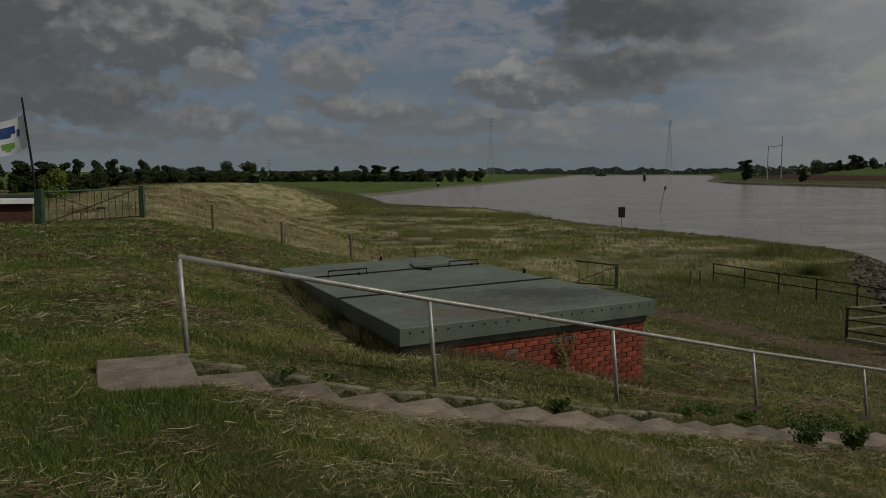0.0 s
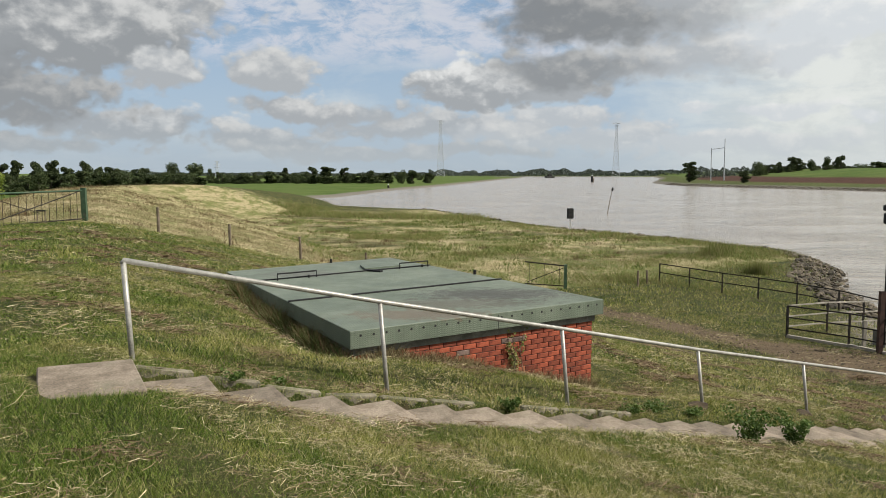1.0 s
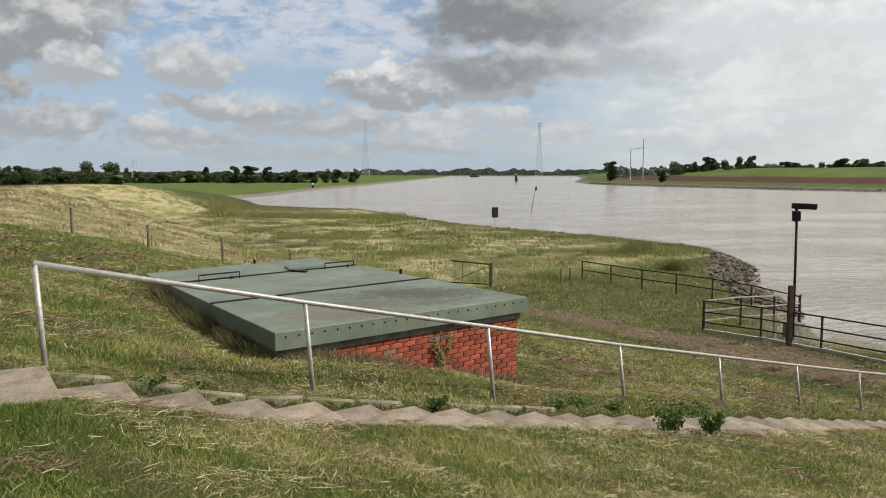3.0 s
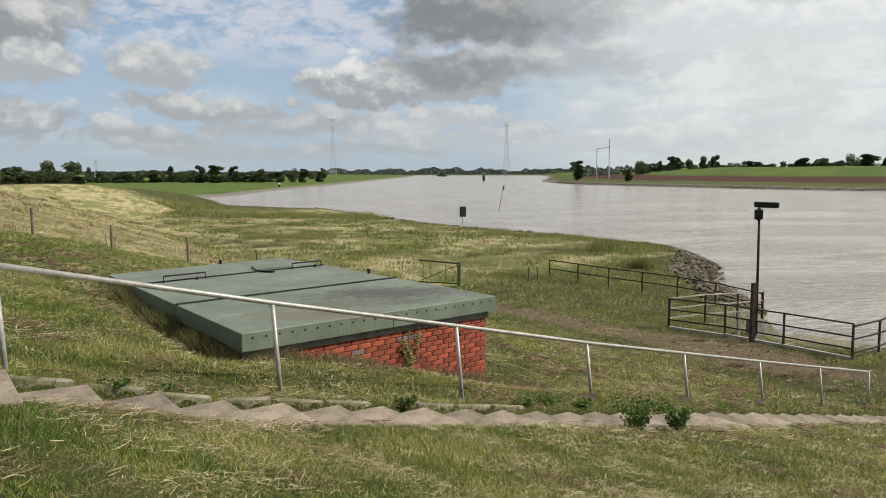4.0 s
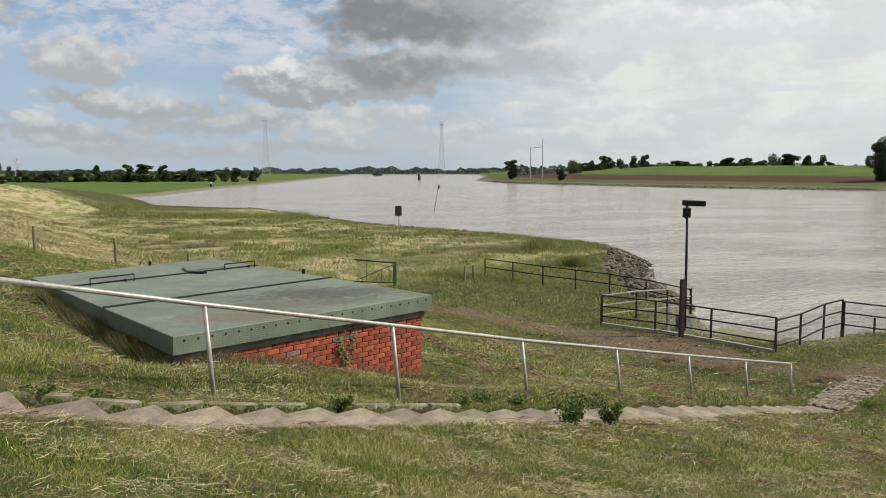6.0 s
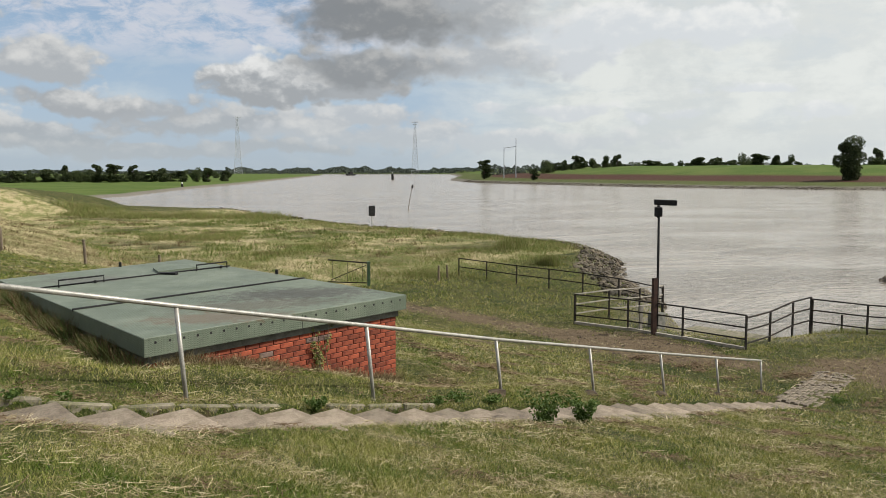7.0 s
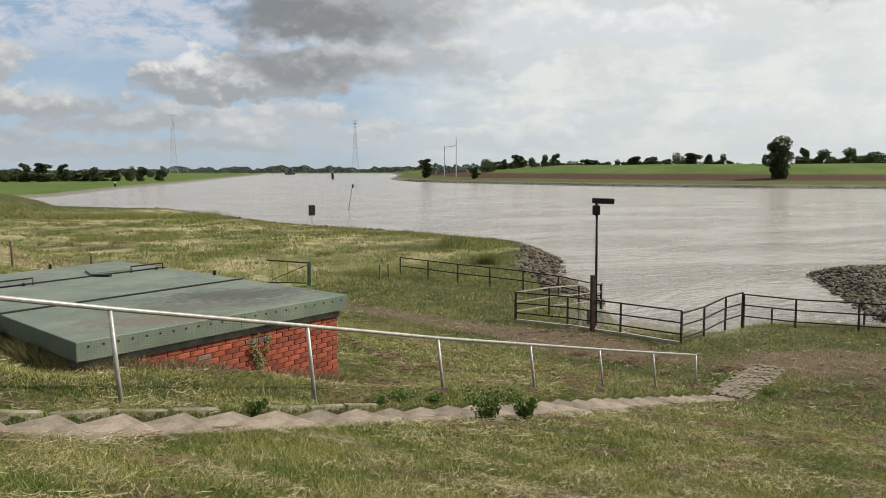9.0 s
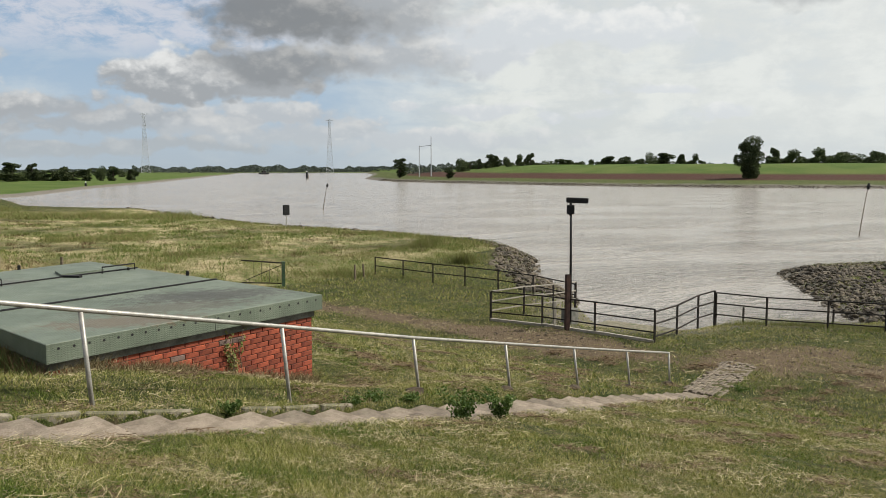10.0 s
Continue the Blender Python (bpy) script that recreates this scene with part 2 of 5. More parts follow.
ROCK = mottled("wet_basalt", (0.034, 0.027, 0.018), (0.125, 0.100, 0.068), 1.3, 0.85, 0, 14, 0.6, 0.03, third=(0.07, 0.075, 0.045))
MOSSY = mottled("mossy_concrete", (0.10, 0.095, 0.055), (0.20, 0.175, 0.13), 7, 0.95, 0, 70, 0.6, 0.008, third=(0.055, 0.07, 0.025), vary=0.4)
WHITE = mottled("white_cloth", (0.70, 0.71, 0.72), (0.80, 0.80, 0.80), 3, 0.85, 0, 60, 0.1, 0.002)


# ---- plan: the dike runs along v, its slope falls along u ----
U, V = Vector((0.8660, 0.5)), Vector((-0.5, 0.8660))


def P(u, v):
    return (U.x * u + V.x * v, U.y * u + V.y * v)


NEAR_SHORE = [(900, -900), (170, -160), (95, -10), (62, 27), (47, 37.5), (39.5, 38.2), (35, 31.9), (30.6, 25.6), (29.4, 23.4), (26.5, 23.6),
              (23.2, 25.6), (20.0, 25.2), (18.4, 26.6), (20.2, 31), (22.6, 36.2), (24.4, 42.9), (29, 51), (30.5, 59.4), (27.5, 72), (22, 82), (16.4, 92.5),
              (12, 112), (6, 137), (-12, 152), (-34, 160), (-62, 172), (-60, 186), (-24, 199), (-14.2, 223), (-2.1, 292), (23.4, 397), (139, 938), (190, 1180)]
OPP_SHORE = [(450, 1400), (300, 900), (167, 519), (150, 440), (144.5, 396), (152.7, 354), (170.2, 274.4), (202.8, 217.7), (242.6, 190.8), (420, 90), (1500, -300)]
FAR_SHORE = [(190, 1180), (60, 1330), (-500, 1500), (-500, 1560), (300, 1480), (450, 1400)]


def line_distance(x, y, line):
    best = np.full(x.shape, 1e9)
    for (ax, ay), (bx, by) in zip(line, line[1:]):
        dx, dy = bx - ax, by - ay
        s = np.clip(((x - ax) * dx + (y - ay) * dy) / (dx * dx + dy * dy), 0, 1)
        best = np.minimum(best, np.hypot(x - ax - s * dx, y - ay - s * dy))
    return best


def inside(x, y, ring):
    odd = np.zeros(x.shape, bool)
    for (ax, ay), (bx, by) in zip(ring, ring[1:] + ring[:1]):
        cross = (ay > y) != (by > y)
        odd ^= cross & (x < (bx - ax) * (y - ay) / (by - ay + 1e-12) + ax)
    return odd


RIVER = NEAR_SHORE + FAR_SHORE[1:-1] + OPP_SHORE + [(1500, -900)]


def smooth(x, a, b):
    s = np.clip((x - a) / (b - a), 0, 1)
    return s * s * (3 - 2 * s)


def waves(x, y, scale, seed=0.0):
    """Cheap smooth unevenness, about -1 to 1."""
    x, y = x / scale + seed, y / scale - seed
    return (np.sin(x * 1.7 + 1.3 * np.sin(y * 1.1)) + np.sin(y * 1.9 + 1.7 * np.sin(x * 0.8 + 2)) + 0.6 * np.sin(x * 3.3 + y * 2.7)) / 2.6


def lay(x, y):
    """Height of the ground over the river, and the masks that tell what grows there."""
    x, y = np.asarray(x, float), np.asarray(y, float)
    u, v = U.x * x + U.y * y, V.x * x + V.y * y
    shift = 0.205 * np.clip(v - 10, 0, 300) + 0.012 * np.clip(v - 90, 0, 60) ** 2
    w = u - shift
    fall = 0.2143 + 0.0014 * np.clip(v - 10, 0, 30)
    outer = 4.80 - fall * 0.5 * ((w - 1.45) + np.sqrt((w - 1.45) ** 2 + 0.25))
    inner = 4.86 - 0.33 * 0.5 * ((-4.5 - w) + np.sqrt((-4.5 - w) ** 2 + 1.0))
    dip = 0.17 * smooth(w, 1.3, 3.8) * (1 - 0.65 * smooth(w, 10, 19)) * (1 - smooth(v, 8.2, 9.2))
    outer = outer - dip * (1 - smooth(v, 7.45, 8.3) * smooth(w, 7, 10))
    outer = outer - 0.24 * np.exp(-((u - 9.9) / 1.7) ** 2) * np.exp(-((v - 9.6) / 0.9) ** 2)
    outer = outer - 0.20 * np.exp(-((u - 4.75 - 0.1 * (v - 10)) / 0.5) ** 2) * smooth(v, 9.0, 10.0) * (1 - smooth(v, 13.5, 17.0))
    dike = np.minimum(outer, inner) + 0.085 * np.exp(-((u - 1.0) / 0.9) ** 2) * np.exp(-((v - 6.25) / 0.45) ** 2) + 0.06 * np.exp(-((u - 0.72) / 0.25) ** 2) * np.exp(-((v - 6.9) / 0.5) ** 2)
    dike = 0.6 + (dike - 0.6) * (1 - smooth(v, 118, 165))
    plain = 0.60 + 0.10 * waves(x, y, 9.0) * smooth(v, 22, 40) + 0.35 * np.exp(-((x - 25) ** 2 + (y - 52) ** 2) / 90) + 0.5 * smooth(np.hypot(x, y), 150, 700)
    inland = w < -4
    plain = np.where(inland, 1.0, plain)
    z = plain + 0.5 * ((dike - plain) + np.sqrt((dike - plain) ** 2 + 0.02))
    d_near, d_opp, d_far = line_distance(x, y, NEAR_SHORE), line_distance(x, y, OPP_SHORE), line_distance(x, y, FAR_SHORE)
    wet = inside(x, y, RIVER)
    opp = (d_opp < d_near) & (d_opp <= d_far) & ~wet
    d = np.minimum(np.minimum(d_near, d_opp), d_far)
    far = np.interp(d, [0, 4, 30, 60, 62, 100, 110, 150], [0, 1.3, 2.2, 4.4, 4.7, 9.0, 9.0, 3.0])
    z = np.where(opp, far + 0.15 * waves(x, y, 20), z)
    z = np.where(~opp & ~wet, np.minimum(z, z * smooth(d, -0.6, 2.2)), z)
    z = np.where(wet, -0.22 * np.minimum(d, 9) - 0.02, z)
    stair = smooth(v, 6.60, 6.68) * (1 - smooth(v, 7.52, 7.60)) * smooth(u, 0.92, 1.05) * (1 - smooth(u, 20.3, 20.8))
    z = z - 0.34 * stair
    near = ~opp & ~wet
    mown = near & (v < 30.6)
    # bare trampled earth: between the shed, the fences and the foot of the stairs
    track = np.exp(-(np.abs(0.89 * x + 0.456 * y - 23.4) / 1.0) ** 2) * smooth(y, 19, 22) * (1 - smooth(y, 34, 37))
    path = np.exp(-(((x - 19.5) / 3.6) ** 2 + ((y - 18.8) / 2.0) ** 2)) + np.exp(-(((x - 22) / 3.4) ** 2 + ((y - 15.5) / 1.3) ** 2))
    side = np.exp(-(((x - 14.2) / 2.2) ** 2 + ((y - 23.8) / 2.6) ** 2)) + np.exp(-(((x - 8.5) / 2.0) ** 2 + ((y - 24.4) / 0.9) ** 2))
    mud = np.clip((path * 0.75 + side * 0.8 + track * 0.8) * (1 + 0.35 * waves(x, y, 0.7)), 0, 1) * mown
    hay = np.where(near, smooth(v, 30.2, 31.6) * (0.55 + 0.35 * waves(x, y, 6.0)) + 0.12, 0) * (1 - smooth(np.hypot(x, y), 150, 190))
    hay = np.where(near & (v > 31) & (u - shift < 17), 0.9, hay) * (1 - smooth(np.hypot(x, y), 120, 150))
    red = np.where(opp & (y < 800), smooth(d, 25, 31) * (1 - smooth(d, 57, 64)), 0)
    lush = np.where(opp & (d < 27), 0.35, np.where(opp | (np.hypot(x, y) > 150), 1.0, 0.0))
    stone = np.where(near, 1 - smooth(d, 1.6, 3.0), np.where(opp, 1 - smooth(d, 3, 6), 1.0))
    return z, dict(mud=mud, hay=np.clip(hay, 0, 1), red=red, lush=lush, stone=stone)


def ground_z(x, y):
    return float(lay(np.array([x]), np.array([y]))[0][0])


def ground_material():
    m, t, s = material("ground", 0.95, 0, 0.15)
    pos = position(t)
    patch = noise_node(t, pos, 0.9, 5.0, 0.62)
    blades = noise_node(t, vec_node(t, "MULTIPLY", pos, (1.0, 1.0, 0.4)), 38.0, 4.0, 0.7)
    col = mix_node(t, step_node(t, patch, 0.35, 0.66), (0.022, 0.034, 0.006), (0.062, 0.062, 0.018))
    col = mix_node(t, step_node(t, blades, 0.52, 0.75), col, (0.22, 0.19, 0.09))
    col = mix_node(t, step_node(t, noise_node(t, pos, 4.0, 6.0, 0.7), 0.53, 0.68), col, (0.060, 0.046, 0.026))
    lushcol = mix_node(t, step_node(t, noise_node(t, pos, 0.05, 6.0, 0.6), 0.35, 0.65), (0.052, 0.088, 0.013), (0.082, 0.110, 0.024))
    col = mix_node(t, mask(t, "lush"), col, lushcol)
    haycol = mix_node(t, step_node(t, noise_node(t, vec_node(t, "MULTIPLY", pos, (1.0, 0.33, 1.0)), 0.7, 8.0, 0.68), 0.42, 0.58), (0.36, 0.305, 0.172), (0.140, 0.150, 0.048))
    haycol = mix_node(t, step_node(t, noise_node(t, pos, 7.0, 5.0, 0.7), 0.5, 0.72), haycol, (0.12, 0.085, 0.042))
    hay = step_node(t, math_node(t, "ADD", mask(t, "hay"), math_node(t, "MULTIPLY", math_node(t, "SUBTRACT", noise_node(t, pos, 0.3, 5.0, 0.6), 0.5), 1.1)), 0.25, 0.75)
    col = mix_node(t, hay, col, haycol)
    redcol = mix_node(t, noise_node(t, pos, 0.12, 6.0, 0.65), (0.065, 0.020, 0.015), (0.040, 0.026, 0.014))
    col = mix_node(t, mask(t, "red"), col, redcol)
    mudcol = mix_node(t, noise_node(t, pos, 3.2, 6.0, 0.68), (0.066, 0.047, 0.028), (0.165, 0.122, 0.076))
    mudf = step_node(t, math_node(t, "ADD", mask(t, "mud"), math_node(t, "MULTIPLY", math_node(t, "SUBTRACT", noise_node(t, pos, 2.2, 6.0, 0.7), 0.5), 0.9)), 0.25, 0.55)
    col = mix_node(t, mudf, col, mudcol)
    stonecol = mix_node(t, noise_node(t, pos, 0.9, 5.0, 0.7), (0.07, 0.062, 0.05), (0.21, 0.19, 0.16))
    col = mix_node(t, mask(t, "stone"), col, stonecol)
    t.links.new(col, s.inputs["Base Color"])
    bump(t, s, math_node(t, "ADD", blades, math_node(t, "MULTIPLY", noise_node(t, pos, 4.0, 5.0, 0.7), 2.0)), 0.8, 0.05)
    return m


GROUND = ground_material()


def mesh(name, verts, faces, mat, smooth_faces=False):
    me = bpy.data.meshes.new(name)
    me.from_pydata([tuple(v) for v in verts], [], faces)
    me.materials.append(mat)
    if smooth_faces:
        me.shade_smooth()
    me.update()
    return me


def quad_sheet(name, xs, ys, zs, mat):
    """A mesh from a grid of places (arrays of one shape)."""
    n, k = xs.shape
    co = np.stack([xs, ys, zs], -1).reshape(-1, 3)
    i = np.arange(n * k).reshape(n, k)
    q = np.stack([i[:-1, :-1], i[:-1, 1:], i[1:, 1:], i[1:, :-1]], -1).reshape(-1, 4)
    me = bpy.data.meshes.new(name)
    me.vertices.add(len(co))
    me.vertices.foreach_set("co", co.ravel())
    me.loops.add(q.size)
    me.loops.foreach_set("vertex_index", q.ravel().astype(np.int32))
    me.polygons.add(len(q))
    me.polygons.foreach_set("loop_start", np.arange(0, q.size, 4, dtype=np.int32))
    me.update(calc_edges=True)
    me.materials.append(mat)
    me.shade_smooth()
    return me


# ---- ground and river ----
rings = np.concatenate([[0.0], np.geomspace(0.6, 45, 330), np.geomspace(45.4, 700, 230), np.geomspace(712, 4700, 60)])
angles = np.radians(np.concatenate([np.arange(-180, -40, 4.0), np.arange(-40, 72, 0.3), np.arange(72, 180.1, 4.0)]))
rr, aa = np.meshgrid(rings, angles, indexing="ij")
gx, gy = rr * np.sin(aa), rr * np.cos(aa)
gz, masks = lay(gx, gy)
gz = gz + 0.018 * waves(gx, gy, 0.45) * (rr < 60) * (gz > 0.2)
sheet = quad_sheet("ground", gx, gy, gz, GROUND)
for key, values in masks.items():
    a = sheet.attributes.new(key, "FLOAT", "POINT")
    a.data.foreach_set("value", values.ravel().astype(np.float32))
tagged(new("ground", sheet), "mown grass dike falling to a riverside meadow", "ground", kind="structure")

m, t, s = material("river_water", 0.15, 0, 0.55)
pos = position(t)
s.inputs["IOR"].default_value = 1.333
silt = noise_node(t, vec_node(t, "MULTIPLY", pos, (0.03, 0.012, 1)), 1.0, 4.0)
t.links.new(mix_node(t, silt, (0.265, 0.240, 0.212), (0.325, 0.298, 0.266)), s.inputs["Base Color"])
turned = t.nodes.new("ShaderNodeMapping")
t.links.new(pos, turned.inputs["Vector"])
turned.inputs["Rotation"].default_value = (0, 0, radians(-30))
turned.inputs["Scale"].default_value = (0.6, 1.0, 1.0)
ripple = noise_node(t, turned.outputs[0], 2.1, 6.0, 0.60, 0.6)
swell = noise_node(t, turned.outputs[0], 0.30, 4.0, 0.55, 1.0)
calm = step_node(t, noise_node(t, turned.outputs[0], 0.09, 6.0, 0.62, 0.6), 0.38, 0.60)
bump(t, s, math_node(t, "MULTIPLY", math_node(t, "ADD", ripple, math_node(t, "MULTIPLY", swell, 1.7)), math_node(t, "ADD", 0.35, math_node(t, "MULTIPLY", calm, 1.0))), 1.0, 0.42)
WATER = m
wr = np.array([0, 15, 30, 60, 120, 250, 500, 1000, 2000, 4700.0])
wa = np.radians(np.arange(-180, 181, 10.0))
rr, aa = np.meshgrid(wr, wa, indexing="ij")
tagged(new("water", quad_sheet("water", rr * np.sin(aa), rr * np.cos(aa), rr * 0, WATER)), "wide brownish river with small ripples", "river", kind="structure")


# ---- building blocks for things ----
class Shape:
    """Gathers verts and faces of one mesh."""

    def __init__(self):
        self.v, self.f = [], []

    def add(self, verts, faces):
        n = len(self.v)
        self.v += [tuple(p) for p in verts]
        self.f += [tuple(i + n for i in q) for q in faces]
        return self

    def box(self, c, size, m=None, bevel=0.0):
        """A box with chamfered upright and level edges."""
        x, y, z = (s / 2 for s in size)
        e = min(bevel, x, y, z)
        pts = []
        if e <= 0:
            pts = [(i * x, j * y, k * z) for k in (-1, 1) for i, j in ((-1, -1), (1, -1), (1, 1), (-1, 1))]
            faces = [(3, 2, 1, 0), (4, 5, 6, 7)] + [(i, (i + 1) % 4, 4 + (i + 1) % 4, 4 + i) for i in range(4)]
        else:
            for zz, ins in ((-z, e), (-z + e, 0), (z - e, 0), (z, e)):
                a, b = x - ins, y - ins
                pts += [(-a + e, -b, zz), (a - e, -b, zz), (a, -b + e, zz), (a, b - e, zz), (a - e, b, zz), (-a + e, b, zz), (-a, b - e, zz), (-a, -b + e, zz)]
            faces = [tuple(range(7, -1, -1)), tuple(range(24, 32))]
            faces += [(8 * k + i, 8 * k + (i + 1) % 8, 8 * k + 8 + (i + 1) % 8, 8 * k + 8 + i) for k in range(3) for i in range(8)]
        m = m or Matrix()
        return self.add([m @ (Vector(p) + Vector(c)) if not isinstance(c, Matrix) else c @ Vector(p) for p in pts], faces)

    def tube(self, line, r, n=10, cap=True):
        """A round bar along a line of places; r is one radius or one for each place."""
        line = [Vector(p) for p in line]
        rs = r if isinstance(r, (list, tuple)) else [r] * len(line)
        base = len(self.v)
        for i, p in enumerate(line):
            d = (line[min(i + 1, len(line) - 1)] - line[max(i - 1, 0)]).normalized()
            a = d.orthogonal().normalized() if abs(d.z) > 0.95 else d.cross(Vector((0, 0, 1))).normalized()
            b = d.cross(a)
            self.v += [tuple(p + (a * math.cos(2 * math.pi * k / n) + b * math.sin(2 * math.pi * k / n)) * rs[i]) for k in range(n)]
        for i in range(len(line) - 1):
            o = base + i * n
            self.f += [(o + k, o + (k + 1) % n, o + n + (k + 1) % n, o + n + k) for k in range(n)]
        if cap:
            self.f += [tuple(base + k for k in range(n - 1, -1, -1)), tuple(base + (len(line) - 1) * n + k for k in range(n))]
        return self

    def bar(self, p, q, w, h):
        """A square bar from p to q."""
        p, q = Vector(p), Vector(q)
        d = (q - p).normalized()
        a = d.cross(Vector((0, 0, 1))).normalized() if abs(d.z) < 0.95 else Vector((1, 0, 0))
        b = a.cross(d)
        pts = [e + a * (i * w / 2) + b * (j * h / 2) for e in (p, q) for i, j in ((-1, -1), (1, -1), (1, 1), (-1, 1))]
        return self.add(pts, [(3, 2, 1, 0), (4, 5, 6, 7)] + [(i, (i + 1) % 4, 4 + (i + 1) % 4, 4 + i) for i in range(4)])

    def make(self, name, mat, smooth_faces=False):
        return mesh(name, self.v, self.f, mat, smooth_faces)


def part(name, shape, mat, parent, label="", at=None, smooth_faces=False):
    """One mesh under a thing or a part, in the parent's own axes."""
    ob = new(name, shape if isinstance(shape, bpy.types.Mesh) else shape.make(name, mat, smooth_faces))
    ob.parent = parent
    if at is not None:
        ob.matrix_basis = at
    return tagged(ob, label)


def thing(name, m, label, category, group="", kind=""):
    """A thing made of parts: an Empty at its base."""
    ob = new(name)
    ob.empty_display_size = 0.2
    ob.matrix_basis = m
    return tagged(ob, label, category, group, kind)


def on_ground(x, y, turn=0.0, sink=0.0):
    return pose(x, y, ground_z(x, y) - sink, 0, 0, turn)


# ---- pump chamber with a steel lid ----
ROOF_Z = 4.36
CORNERS = [Vector((-0.59, 10.92)), Vector((3.56, 13.50)), Vector((-0.09, 20.58)), Vector((-3.63, 17.82))]   # front left, front right, back right, back left


def lid_place(a, b):
    """A place on the lid: a along the front (0 to 1), b from front to back."""
    f, k = CORNERS[0].lerp(CORNERS[1], a), CORNERS[3].lerp(CORNERS[2], a)
    return f.lerp(k, b)


def lid_slab(a0, a1, b0, b1, z0, z1):
    """A slab of the lid between two fractions each way, slightly bevelled on top."""
    s = Shape()
    c = [lid_place(*q) for q in ((a0, b0), (a1, b0), (a1, b1), (a0, b1))]
    mid = (c[0] + c[1] + c[2] + c[3]) / 4
    e = 0.012
    ins = [p + (mid - p).normalized() * e for p in c]
    pts = [(*p, z0) for p in c] + [(*p, z1 - e * 0.6) for p in c] + [(*p, z1) for p in ins]
    s.add(pts, [(3, 2, 1, 0), (8, 9, 10, 11)] + [(k + i, k + (i + 1) % 4, k + 4 + (i + 1) % 4, k + 4 + i) for k in (0, 4) for i in range(4)])
    return s


chamber = thing("pump_chamber", pose(0, 0, 0), "low red brick chamber with green steel lid in the dike", "pump house")


def plate_material():
    m, t, s = material("green_tread_plate", 0.5, 0.0, 0.35)
    pos = position(t)
    base = mix_node(t, step_node(t, noise_node(t, pos, 1.3, 6.0, 0.62), 0.35, 0.68), (0.092, 0.114, 0.082), (0.140, 0.164, 0.122))
    base = mix_node(t, step_node(t, noise_node(t, pos, 7.0, 5.0, 0.7), 0.55, 0.75), base, (0.075, 0.088, 0.066))

    def blot(x, y, r, colour, col, edge=0.9):
        away = vec_node(t, "SUBTRACT", pos, (x, y, ROOF_Z))
        away = vec_node(t, "MULTIPLY", away, (1 / r[0], 1 / r[1], 14.0))
        n = t.nodes.new("ShaderNodeVectorMath")
        n.operation = "LENGTH"
        t.links.new(away, n.inputs[0])
        near = math_node(t, "SUBTRACT", 1.0, n.outputs["Value"])
        rag = math_node(t, "ADD", near, math_node(t, "MULTIPLY", math_node(t, "SUBTRACT", noise_node(t, pos, 6.0, 10.0, 0.82), 0.5), 4.2))
        return mix_node(t, math_node(t, "MULTIPLY", step_node(t, rag, -0.1, 0.45), edge), col, colour)

    base = blot(1.75, 14.2, (1.5, 0.75), (0.040, 0.036, 0.028), base, 0.8)
    base = blot(1.0, 13.2, (1.5, 0.55), (0.060, 0.046, 0.030), base, 0.6)
    base = blot(0.35, 12.2, (1.2, 0.5), (0.105, 0.062, 0.036), base, 0.6)
    base = blot(-1.9, 17.3, (0.9, 0.6), (0.085, 0.082, 0.068), base, 0.7)
    speckle = noise_node(t, pos, 26.0, 5.0, 0.75)
    base = mix_node(t, step_node(t, speckle, 0.56, 0.70), base, mix_node(t, 0.5, base, (0.20, 0.20, 0.17)))
    base = mix_node(t, step_node(t, noise_node(t, vec_node(t, "ADD", pos, (7, 3, 1)), 17.0, 6.0, 0.75), 0.60, 0.70), base, mix_node(t, 0.6, base, (0.05, 0.035, 0.024)))
    t.links.new(base, s.inputs["Base Color"])
    # raised lozenges of the tread plate, about 3 cm apart
    turned = t.nodes.new("ShaderNodeMapping")
    t.links.new(pos, turned.inputs["Vector"])
    turned.inputs["Rotation"].default_value = (0, 0, radians(31))
    waves_ = []
    for axis in ((1, 0, 1), (1, 0, -1), (0, 1, 1)):
        d = vec_node(t, "DOT_PRODUCT", turned.outputs[0], Vector(axis) * 105.0)
        waves_.append(math_node(t, "SINE", d))
    loz = math_node(t, "MAXIMUM", math_node(t, "MULTIPLY", waves_[0], waves_[1]), math_node(t, "MULTIPLY", waves_[1], waves_[2]))
    bump(t, s, step_node(t, loz, 0.2, 0.8), 0.55, 0.004)
    t.links.new(math_node(t, "ADD", 0.38, math_node(t, "MULTIPLY", noise_node(t, pos, 3.0, 5.0, 0.6), 0.3)), s.inputs["Roughness"])
    return m


